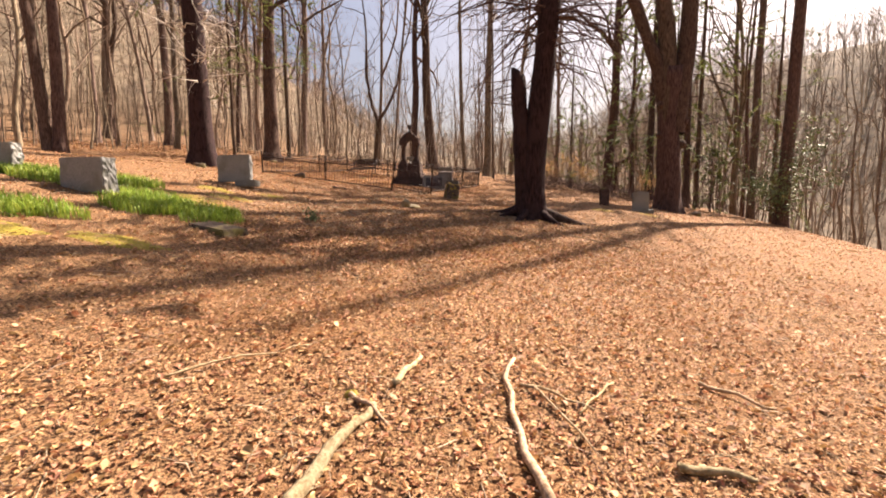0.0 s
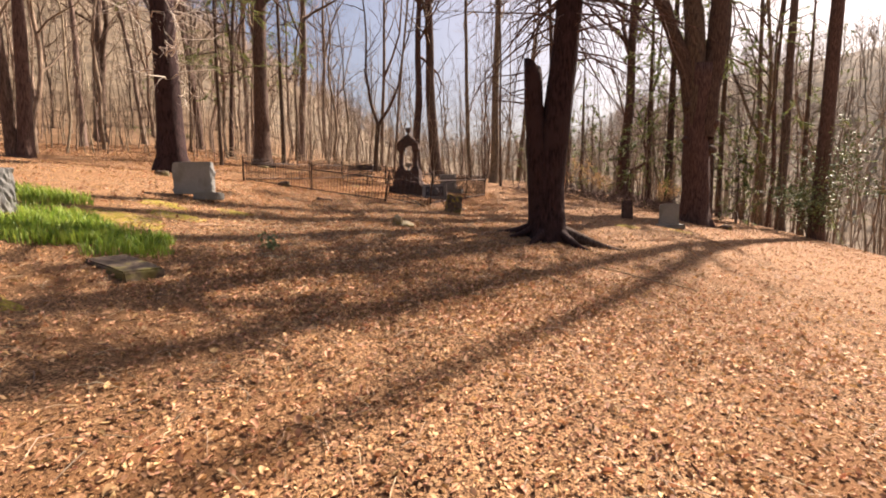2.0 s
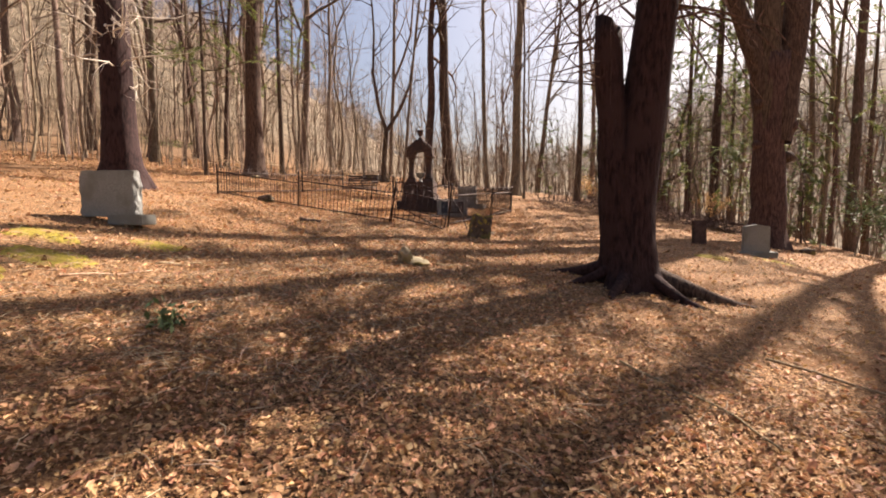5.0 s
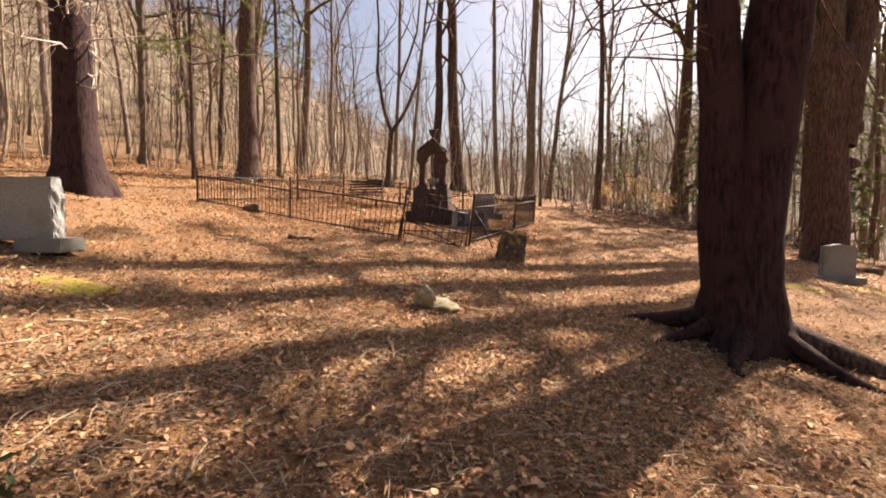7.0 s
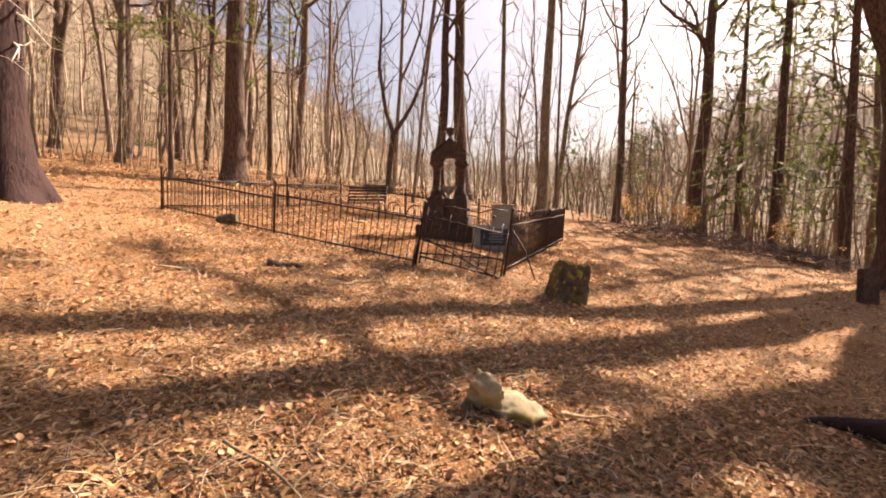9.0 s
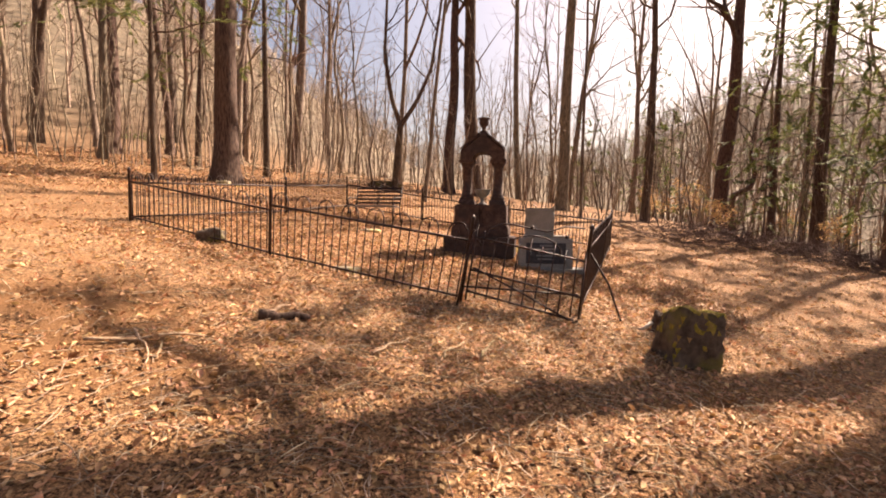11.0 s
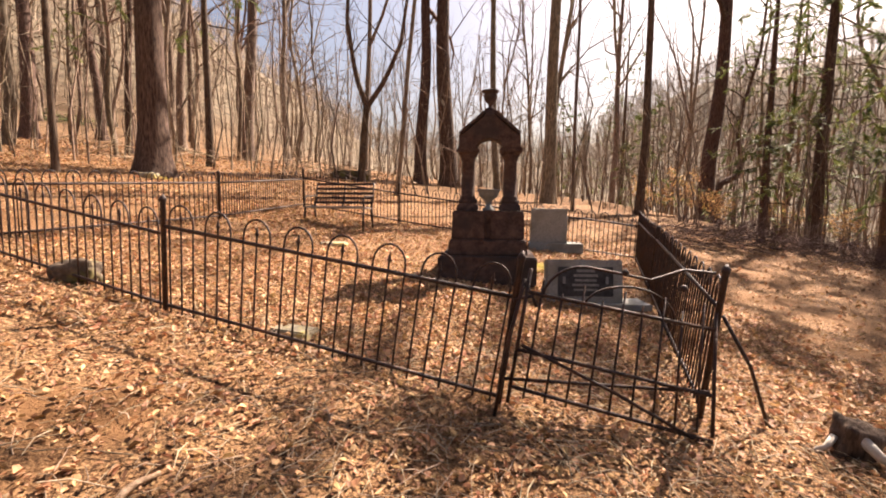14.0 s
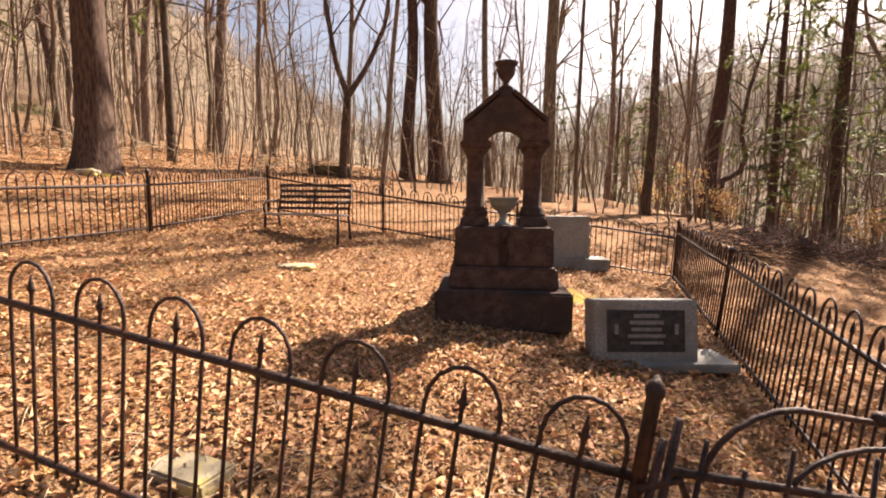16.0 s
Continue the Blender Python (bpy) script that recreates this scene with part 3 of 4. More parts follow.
# saplings and undergrowth between the trees
under = Tubes()
rng = random.Random(79)
n = 0
while n < 1550:
    a, r = rng.uniform(-75, 62), 13 + 45 * rng.random()
    x, y = r * math.sin(radians(a)), 15 + r * math.cos(radians(a))
    if in_clearing(x, y):
        continue
    n += 1
    h = rng.uniform(1.2, 7.5)
    z, lx, ly = ground_at(x, y), rng.gauss(0, 0.09), rng.gauss(0, 0.06)
    line = [Vector((x + lx * h * g + rng.gauss(0, 0.05), y + ly * h * g, z - 0.05 + h * g)) for g in (0, 0.25, 0.5, 0.75, 1)]
    for k in (1, 2, 3, 4):
        line[k].x += rng.gauss(0, 0.025) * h
    r0 = 0.006 + 0.0042 * h
    under.add(line, [r0, r0 * 0.85, r0 * 0.65, r0 * 0.45, 0.003], 4)
    for k in range(int(3 + h * 1.3)):
        p = on_line(line, rng.uniform(0.25, 0.98))
        q = p + Vector((rng.gauss(0, 0.45), rng.gauss(0, 0.35), rng.uniform(0.05, 0.7)))
        under.add([p, p.lerp(q, 0.5) + Vector((0, 0, -0.05)), q], [r0 * 0.4, r0 * 0.3, 0.002], 3)
tagged(under.obj("undergrowth", BARK_THIN), "thin bare saplings between the trees", "undergrowth", kind="stuff")

# far woods up to the ridges: tall on the slopes, young growth on the valley floor
far, fine = Tubes(), Tubes()
rng = random.Random(78)
n = 0
while n < 3000:
    a = rng.uniform(-95, 85)
    r = 46 + 128 * rng.random() ** 0.6
    x, y = r * math.sin(radians(a)), 16 + r * math.cos(radians(a))
    n += 1
    z = ground_at(x, y)
    crest = 2.5 + r * math.tan(radians(ridge(a) + 3.0 + rng.gauss(0, 0.5))) - z
    if crest < 2.5:
        continue
    h = min(rng.uniform(10, 17), crest)
    d = rng.uniform(0.010, 0.019) * h
    l = rng.gauss(0, 0.08)
    line = [Vector((x + l * h * g + rng.gauss(0, 0.35) * g, y, z - 0.4 + h * g)) for g in (0, 0.3, 0.6, 1)]
    far.add(line, [d * 0.5, d * 0.4, d * 0.28, 0.02], 4)
    for k in range(7):
        g = rng.uniform(0.3, 0.98)
        p = on_line(line, g)
        b = rng.uniform(0, 6.28)
        q = p + Vector((math.cos(b) * 0.9, math.sin(b) * 0.5, rng.uniform(0.4, 1.5))) * rng.uniform(0.05, 0.16) * h
        e = q + Vector((rng.gauss(0, 0.6), rng.gauss(0, 0.4), rng.uniform(0.4, 1.4)))
        fine.add([p, q, e], [0.06, 0.035, 0.012], 3)
        for _ in range(1):
            e2 = q + Vector((rng.gauss(0, 0.8), rng.gauss(0, 0.5), rng.uniform(0.2, 1.2)))
            fine.add([p.lerp(q, rng.uniform(0.4, 0.9)), e2], [0.03, 0.01], 3)
tagged(far.obj("far_woods_trunks", BARK_HAZED), "bare trunks of the far hillside woods", "woods", kind="stuff")
tagged(fine.obj("far_woods_branches", BARK_HAZED), "bare branches of the far hillside woods", "woods", kind="stuff")

# ---- stones ----
def box_bm(w, d, h, bevel=0.012, cuts=0, rough=0.0, taper=1.0, seed=0, z0=0.0):
    """A block standing on z0, with rounded edges and, if asked, a hewn surface."""
    bm = bmesh.new()
    bmesh.ops.create_cube(bm, size=1)
    for v in bm.verts:
        t = taper if v.co.z > 0 else 1
        v.co = Vector((v.co.x * w * t, v.co.y * d * t, (v.co.z + 0.5) * h + z0))
    if bevel:
        bmesh.ops.bevel(bm, geom=bm.edges[:], offset=bevel, segments=2, affect="EDGES")
    if cuts:
        bmesh.ops.subdivide_edges(bm, edges=bm.edges[:], cuts=cuts, use_grid_fill=True)
    if rough:
        for v in bm.verts:
            q = v.co * 7 + Vector((seed * 3.1, 0, 0))
            v.co += Vector((noise.noise(q), noise.noise(q + Vector((9, 0, 0))), noise.noise(q + Vector((0, 9, 0))) * 0.5)) * rough
    return bm


def move(bm, m):
    bmesh.ops.transform(bm, matrix=m, verts=bm.verts[:])
    return bm


def rock_bm(w, d, h, seed, rough=0.25, square=0.55):
    bm = bmesh.new()
    bmesh.ops.create_icosphere(bm, subdivisions=4, radius=0.5)
    for v in bm.verts:
        c = v.co.copy()
        k = max(abs(c.x), abs(c.y), abs(c.z))
        c = c.lerp(c * 0.5 / k, square)
        o = Vector((seed * 2.7, seed, 0))
        c *= 1 + rough * noise.noise(c * 2.2 + o) + rough * 0.4 * noise.noise(c * 6 + o) + rough * 0.15 * noise.noise(c * 15 + o)
        v.co = Vector((c.x * w, c.y * d, (c.z + 0.42) * h))
    return bm


def headstone(x, y, w, d, h, label, turn=0, mat=GRANITE, base=None, peak=0.0, rough_sides=True, seed=1, lean=0, name="headstone"):
    t = empty(name, x, y, ground_at(x, y) - 0.03, label, "gravestone", "headstones", turn)
    z = 0
    if base:
        bw, bd, bh, bx = base
        part("plinth", move(box_bm(bw, bd, bh + 0.05, 0.015, 2, 0.008, seed=seed), Matrix.Translation((bx, 0, -0.02))), mat, t)
        z = bh
    bm = box_bm(w, d, h, 0.014, 8, 0.0, 0.97)
    for v in bm.verts:
        if rough_sides and abs(v.co.x) > w * 0.44:
            q = v.co * 16 + Vector((seed, 0, 0))
            v.co.x += math.copysign(0.06 * noise.noise(q) + 0.012, v.co.x)
        v.co.y += 0.004 * noise.noise(v.co * 9)
        if v.co.z > h * 0.8:
            v.co.z += peak * (1 - abs(v.co.x) / (w / 2)) + (0.008 * noise.noise(v.co * 12) if rough_sides else 0)
    move(bm, Matrix.Translation((0, 0, z)) @ pose(0, 0, 0, lean))
    part("tablet", bm, mat, t, "face of dressed stone with rock-pitched edges" if rough_sides else "")
    bm = box_bm(w * 0.62, 0.006, h * 0.3, 0.002, z0=h * 0.42)
    move(bm, Matrix.Translation((0, -d * 0.487, z)) @ pose(0, 0, 0, lean))
    part("panel", bm, mat, t, "shallow inscription panel, too worn to read")
    return t


headstone(-6.0, 11.6, 0.80, 0.17, 0.66, "grey granite headstone with rough sides on leaf litter", 2, base=(0.50, 0.34, 0.10, 0.30), seed=3)
headstone(-6.72, 7.9, 0.80, 0.32, 0.60, "broad grey granite headstone among green shoots", -3, seed=5)
headstone(-8.95, 8.5, 0.62, 0.26, 0.52, "dark grey headstone beside green shoots", 4, seed=7)
headstone(5.8, 17.5, 0.56, 0.20, 0.64, "pale grey headstone with a peaked top beside a tree", -14, base=(0.80, 0.38, 0.09, 0.03), peak=0.05, rough_sides=False, seed=9)
headstone(4.62, 17.8, 0.34, 0.12, 0.62, "small dark narrow headstone", 12, mat=DARKSTONE, rough_sides=False, seed=11, lean=-3)
headstone(-1.42, 21.85, 0.60, 0.28, 0.64, "grey granite headstone with a rough plinth beside the fence", -6, base=(0.95, 0.45, 0.12, 0.12), seed=13)


def plaque_stone():
    x, y = -1.66, 18.55
    t = empty("plaque_stone", x, y, ground_at(x, y) - 0.05, "low grey granite marker with a dark bronze inscription plate", "gravestone", "headstones", 1)
    part("tablet", move(box_bm(0.84, 0.22, 0.54, 0.012, 3, 0.004), pose(0, 0, 0, -8)), GRANITE, t)
    part("foot", move(box_bm(1.15, 0.40, 0.07, 0.01, 2, 0.006), Matrix.Translation((0.14, 0.02, 0))), GRANITE, t)
    plate = part("plate", move(box_bm(0.62, 0.012, 0.33, 0.004, z0=0.13), pose(0, 0, 0, -8) @ Matrix.Translation((0, -0.115, 0))), BRONZE, t, "dark bronze plate with raised lines of writing")
    for i, (w, dx, h) in enumerate([(0.20, 0, 0.030), (0.27, 0, 0.030), (0.24, 0, 0.026), (0.30, 0, 0.026), (0.26, 0, 0.022)]):
        part("writing_line", move(box_bm(w, 0.006, h, 0, z0=0.40 - i * 0.052), pose(0, 0, 0, -8) @ Matrix.Translation((dx, -0.123, 0))), LETTER, plate)
    for dx in (-0.24, 0.24):
        part("emblem", move(box_bm(0.03, 0.006, 0.08, 0, z0=0.27), pose(0, 0, 0, -8) @ Matrix.Translation((dx, -0.123, 0))), LETTER, plate)


plaque_stone()


def lathe(profile, seg=24):
    """A turned body from (radius, height) pairs."""
    bm = bmesh.new()
    rings = [[bm.verts.new((r * math.cos(2 * math.pi * k / seg), r * math.sin(2 * math.pi * k / seg), z)) for k in range(seg)] for r, z in profile]
    for a, b in zip(rings, rings[1:]):
        for k in range(seg):
            bm.faces.new((a[k], a[(k + 1) % seg], b[(k + 1) % seg], b[k]))
    bm.faces.new(rings[-1])
    bm.faces.new(list(reversed(rings[0])))
    return bm


def monument():
    x, y = -2.69, 19.4
    z = ground_at(x, y) - 0.06
    t = empty("monument", x, y, z, "dark stone grave monument with columns, gabled arch and urn", "monument", "", -5)
    S = DARKSTONE
    part("lower_step", box_bm(1.20, 1.02, 0.36, 0.02, 3, 0.010, seed=1), S, t)
    part("upper_step", box_bm(0.99, 0.80, 0.20, 0.02, 3, 0.008, 0.97, 2, 0.355), S, t)
    # twin dies with a recess between them
    for sx in (-1, 1):
        part("die", move(box_bm(0.42, 0.64, 0.36, 0.015, 3, 0.006, 0.96, 3, 0.55), Matrix.Translation((0.24 * sx, 0, 0))), S, t)
        part("pedestal", move(box_bm(0.29, 0.34, 0.10, 0.018, 1, 0.004, 0.86, 4, 0.905), Matrix.Translation((0.27 * sx, 0, 0))), S, t)
        col = lathe([(0.115, 1.0), (0.125, 1.02), (0.125, 1.04), (0.10, 1.06), (0.108, 1.075), (0.088, 1.095), (0.086, 1.30), (0.080, 1.54), (0.092, 1.555), (0.088, 1.57), (0.12, 1.62), (0.13, 1.65)])
        part("column", move(col, Matrix.Translation((0.27 * sx, 0, 0))), S, t, "smooth round column with moulded base", smooth=True)
        part("capital", move(box_bm(0.285, 0.30, 0.055, 0.012, z0=1.645), Matrix.Translation((0.27 * sx, 0, 0))), S, t)
    part("centre_block", box_bm(0.10, 0.50, 0.37, 0.01, 2, 0.004, z0=0.55), S, t)
    # gabled top: a slab with an arch cut out of it
    bm = bmesh.new()
    outer = [(-0.40, 1.70), (-0.385, 1.72), (-0.385, 1.86), (-0.335, 1.87), (-0.06, 2.10), (0.06, 2.10), (0.335, 1.87), (0.385, 1.86), (0.385, 1.72), (0.40, 1.70)]
    arch = [(0.165 * math.cos(a), 1.70 + 0.115 * math.sin(a)) for a in [math.pi * i / 12 for i in range(13)]]
    ring = outer + arch
    fr, bk = [], []
    for depth, lst in ((-0.15, fr), (0.15, bk)):
        for px, pz in ring:
            lst.append(bm.verts.new((px, depth, pz)))
    n = len(ring)
    bm.faces.new(fr)
    bm.faces.new(list(reversed(bk)))
    for i in range(n):
        bm.faces.new((fr[(i + 1) % n], fr[i], bk[i], bk[(i + 1) % n]))
    bmesh.ops.recalc_face_normals(bm, faces=bm.faces[:])
    part("gable", bm, S, t, "gabled block with a round-arched opening")
    for sx in (-1, 1):
        m = pose(0.215 * sx, 0, 2.005, 0, 40 * sx, 0)
        part("coping", move(box_bm(0.42, 0.35, 0.035, 0.008, z0=-0.01), m), S, t)
    part("ridge_block", box_bm(0.15, 0.2, 0.10, 0.012, 1, 0.003, 0.8, 5, 2.085), S, t)
    part("finial_urn", lathe([(0.065, 2.18), (0.07, 2.20), (0.03, 2.22), (0.028, 2.25), (0.075, 2.31), (0.09, 2.36), (0.075, 2.385), (0.10, 2.40), (0.115, 2.425), (0.06, 2.43), (0.03, 2.45)], 20), S, t, "small turned urn on the ridge", smooth=True)
    part("basin", lathe([(0.075, 0.90), (0.08, 0.93), (0.04, 0.96), (0.035, 1.02), (0.06, 1.05), (0.115, 1.09), (0.13, 1.13), (0.128, 1.15), (0.15, 1.165), (0.15, 1.185), (0.12, 1.18), (0.02, 1.13)], 28), GRANITE, t, "pale stone basin standing between the columns", smooth=True)


monument()


def field_stone(name, x, y, w, d, h, seed, label, mat=FIELDSTONE, turn=0, tip=0, tilt=0, rough=0.25, sink=0.05, square=0.55):
    t = part(name, move(rock_bm(w, d, h, seed, rough, square), pose(0, 0, 0, tip, tilt, 0)), mat, None, smooth=True)
    t.location = (x, y, ground_at(x, y) - sink)
    t.rotation_euler = (0, 0, radians(turn))
    return tagged(t, label, "stone", "field stones")


boulder = field_stone("boulder", -0.83, 15.15, 0.42, 0.40, 0.60, 2, "squat mossy boulder set up as a marker", turn=8, tip=-6, tilt=8, rough=0.2, sink=0.09, square=0.85)
cap = move(rock_bm(0.43, 0.41, 0.608, 2, 0.2, 0.85), pose(0, 0, 0, -6, 8, 0))
cap.normal_update()
bmesh.ops.delete(cap, geom=[q for q in cap.faces if q.normal.z < 0.35 + 0.5 * noise.noise(q.calc_center_median() * 14)], context="FACES")
for q in cap.verts:
    q.co.z += 0.006 + 0.006 * noise.noise(q.co * 40)
part("moss_cap", cap, MOSS, boulder, "yellow-green moss", smooth=True)


def tree_stump(x, y):
    """A short dark stump with a bleached broken root."""
    t = empty("tree_stump", x, y, ground_at(x, y), "short dark rotten stump with a pale broken root", "stump", "", -15)
    part("stump_body", move(rock_bm(0.24, 0.19, 0.28, 6, 0.3, 0.6), pose(0, 0, -0.06, 8, 10, 0)), BARK, t, smooth=True)
    for pts, r in (([(0.02, -0.08, 0.12), (0.09, -0.16, 0.05), (0.20, -0.25, 0.03), (0.34, -0.38, 0.0)], 0.035), ([(-0.10, -0.05, 0.10), (-0.16, -0.10, 0.05), (-0.26, -0.10, 0.0)], 0.022)):
        tb = Tubes()
        tb.add(pts, [r * (1 - 0.15 * k) for k in range(len(pts))], 7, True)
        tb.obj("root", BLEACHED, t, label="pale splintered root")


tree_stump(-0.74, 15.98)
field_stone("pale_slab", -1.78, 12.06, 0.21, 0.12, 0.26, 4, "pale upright lichened stone flake in the leaves", SLABSTONE, -30, 22, 14, 0.4, 0.03, 0.7)
field_stone("pale_slab", -1.60, 12.00, 0.32, 0.20, 0.10, 7, "low yellow-lichened stone lying in the leaves", SLABSTONE, -24, 10, 10, 0.45, 0.02, 0.7)
field_stone("stone", -6.48, 17.30, 0.40, 0.28, 0.26, 8, "dark stone with a pale top at the fence foot", FIELDSTONE, 10, rough=0.4, square=0.25)
field_stone("stone", -8.1, 13.6, 0.34, 0.26, 0.18, 9, "low brown stone half buried in leaves", turn=30)
field_stone("pale_slab", -4.9, 20.1, 0.42, 0.26, 0.10, 10, "pale flat stone lying in the grave plot", PALESTONE, 5, rough=0.1)
field_stone("stone", -7.4, 33.0, 1.5, 0.8, 0.45, 12, "dark stone heap at the wood's edge", turn=10)
field_stone("stone", -11.1, 25.5, 0.5, 0.3, 0.2, 14, "pale stone at the foot of a tree", PALESTONE, 10)
field_stone("stone", 9.6, 21.8, 0.4, 0.3, 0.25, 15, "brown stone by a tree")
sl = part("grave_slab", box_bm(0.95, 0.42, 0.16, 0.02, 4, 0.02, 0.96, 4), FIELDSTONE, None)
sl.location = (-3.9, 6.9, ground_at(-3.9, 6.9) - 0.10)
sl.rotation_euler = (radians(3), radians(6), radians(-28))
tagged(sl, "low grey stone slab lying beside green shoots", "gravestone", "headstones")
fs = part("footstone", box_bm(0.36, 0.20, 0.125, 0.012, 3, 0.006, 0.96, 8), PALESTONE, None)
fs.location = (-4.36, 16.74, ground_at(-4.36, 16.74) - 0.085)
fs.rotation_euler = (0, 0, radians(-22))
tagged(fs, "pale squared footstone inside the iron fence", "gravestone", "headstones")


# ---- iron fence ----
def rod(name, pts, r, parent, sides=6, label=""):
    tb = Tubes()
    tb.add(pts, [r] * len(pts), sides, True)
    return tb.obj(name, IRON, parent, True, label)


def fence_panel(parent, a, b, lean0, lean1, drop0=0.0, drop1=0.0, top=0.68, hoop=0.86, bottom=0.07, hoops=8, skip_posts=True):
    """One run of hairpin fence between two posts; lean is the sideways shift of the top at each end."""
    A, B = Vector((a[0], a[1], ground_at(*a) + drop0)), Vector((b[0], b[1], ground_at(*b) + drop1))

    def at(f, h):
        base = A.lerp(B, f)
        l = Vector(lean0).lerp(Vector(lean1), f) * h
        return base + Vector((l.x, l.y, h))

    for h, r in ((top, 0.016), (bottom, 0.014)):
        rod("rail", [at(0.005, h), at(0.33, h), at(0.66, h), at(0.995, h)], r, parent, 6)
    n = hoops * 3
    for i in range(hoops):
        f0, f1, f2 = (i * 3 + 0.5) / n, (i * 3 + 1.5) / n, (i * 3 + 2.5) / n
        pts = [at(f0, bottom - 0.05), at(f0, top * 0.5), at(f0, top + 0.05)]
        for k in range(1, 8):
            ang = math.pi * k / 8
            f = f1 - (f1 - f0) * math.cos(ang)
            pts.append(at(f, top + 0.05 + (hoop - top - 0.05) * math.sin(ang)))
        pts += [at(f2, top + 0.05), at(f2, top * 0.5), at(f2, bottom - 0.05)]
        rod("hoop", pts, 0.0075, parent, 5)
        spear = Tubes()
        spear.add([at(f1, bottom - 0.05), at(f1, top), at(f1, top + 0.055), at(f1, top + 0.07), at(f1, top + 0.095), at(f1, top + 0.13)], [0.0075, 0.0075, 0.0075, 0.013, 0.010, 0.002], 5)
        c = at(f1, top + 0.075)
        along = (B - A).normalized() * 0.018
        spear.add([c - along, c + along], [0.006, 0.006], 4, True)
        spear.obj("picket", IRON, parent)


def fence_post(parent, p, lean=(0, 0), h=0.88, r=0.021, knob=True):
    z = ground_at(*p)
    P = Vector((p[0], p[1], z))
    L = Vector((lean[0], lean[1], 1))
    tb = Tubes()
    tb.add([P - L * 0.1, P + L * (h - 0.02), P + L * h, P + L * (h + 0.015), P + L * (h + 0.045)], [r, r, r * 1.35, r * 1.2, 0.004], 8, True)
    tb.obj("post", IRON, parent)


C_L, P_B, G_P, C_R, M_R, E_R = (-8.16, 17.85), (-5.38, 16.78), (-2.86, 15.99), (-1.56, 16.13), (-0.63, 19.26), (0.06, 21.55)
B_1, B_L, B_2, B_3 = (-6.92, 20.8), (-6.4, 23.5), (-4.25, 22.85), (-2.1, 22.2)
fence = new("iron_fence")
fence.empty_display_size = 0.2
tagged(fence, "rusty dark wrought-iron hairpin fence round the grave plot", "fence")
for p, lean, h in ((C_L, (0, 0), 0.80), (P_B, (0.02, 0), 0.88), (C_R, (0.10, -0.02), 0.96), (M_R, (0.10, 0), 0.84), (E_R, (0.04, 0), 0.84), (B_1, (0, 0), 0.76), (B_L, (0, 0), 0.8), (B_2, (0, 0), 0.8), (B_3, (0, 0), 0.8)):
    fence_post(fence, p, lean, h)
fence_post(fence, G_P, (0.14, 0.02), 0.92, 0.020)
Z0 = (0, 0, 0)
fence_panel(fence, C_L, P_B, Z0, (0.02, 0, 0), top=0.62, hoop=0.80, hoops=9)
fence_panel(fence, P_B, G_P, (0.02, 0, 0), (0.17, 0.02, 0), hoops=8)
fence_panel(fence, C_R, M_R, (0.10, -0.02, 0), (0.10, 0, 0), 0.03, 0, top=0.70, hoop=0.88, hoops=13)
fence_panel(fence, M_R, E_R, (0.10, 0, 0), (0.04, 0, 0), hoops=10)
fence_panel(fence, E_R, B_3, (0.04, 0, 0), Z0, top=0.62, hoop=0.78, hoops=10)
fence_panel(fence, B_3, B_2, Z0, Z0, top=0.62, hoop=0.78, hoops=10)
fence_panel(fence, B_2, B_L, Z0, Z0, top=0.62, hoop=0.78, hoops=10)
fence_panel(fence, B_L, B_1, Z0, Z0, top=0.60, hoop=0.76, hoops=13)
fence_panel(fence, B_1, C_L, Z0, Z0, top=0.60, hoop=0.76, hoops=13)
zc = ground_at(*C_R)
rod("stay", [(C_R[0] + 0.10, C_R[1] - 0.01, zc + 0.68), (C_R[0] + 0.30, C_R[1] + 0.0, zc + 0.35), (C_R[0] + 0.46, C_R[1] + 0.02, zc - 0.08)], 0.012, fence, 6, "slanting iron stay of the corner post")
zg = ground_at(*G_P)
rod("stay", [(G_P[0] - 0.03, G_P[1] - 0.10, zg - 0.04), (G_P[0] + 0.06, G_P[1] - 0.04, zg + 0.45), (G_P[0] + 0.15, G_P[1], zg + 0.80)], 0.012, fence, 6, "slanting iron stay of the gate post")

# the sagging gate between gate post and corner post
gate = new("iron_gate")
gate.empty_display_size = 0.2
tagged(gate, "sagging rusty iron gate with a scrolled top, closed", "gate")
GA, GB = Vector((G_P[0] + 0.06, G_P[1] - 0.01, ground_at(*G_P) + 0.04)), Vector((C_R[0] - 0.04, C_R[1] - 0.03, ground_at(*C_R) - 0.02))


def on_gate(f, h):
    p = GA.lerp(GB, f)
    # the free end hangs outwards at its foot
    return p + Vector((0.15 * h - 0.02 * f, -0.24 * f * max(0.0, 1 - h / 0.7), h))


rod("stile", [on_gate(0.0, 0.0), on_gate(0.0, 0.82)], 0.012, gate)
rod("stile", [on_gate(1.0, 0.03), on_gate(1.0, 0.72)], 0.012, gate)
for h0, h1 in ((0.68, 0.62), (0.33, 0.25), (0.10, 0.01)):
    rod("rail", [on_gate(0, h0), on_gate(0.5, (h0 + h1) / 2), on_gate(1, h1)], 0.013, gate)
rod("brace", [on_gate(0.02, 0.36), on_gate(0.5, 0.18), on_gate(0.98, -0.02)], 0.012, gate)
rod("brace", [on_gate(-0.04, 0.14), on_gate(0.98, 0.27)], 0.011, gate)
for i in range(9):
    f = (i + 0.7) / 9.4
    rod("picket", [on_gate(f, 0.04), on_gate(f, 0.4), on_gate(f, 0.70 if i % 2 else 0.77)], 0.0075, gate, 5)
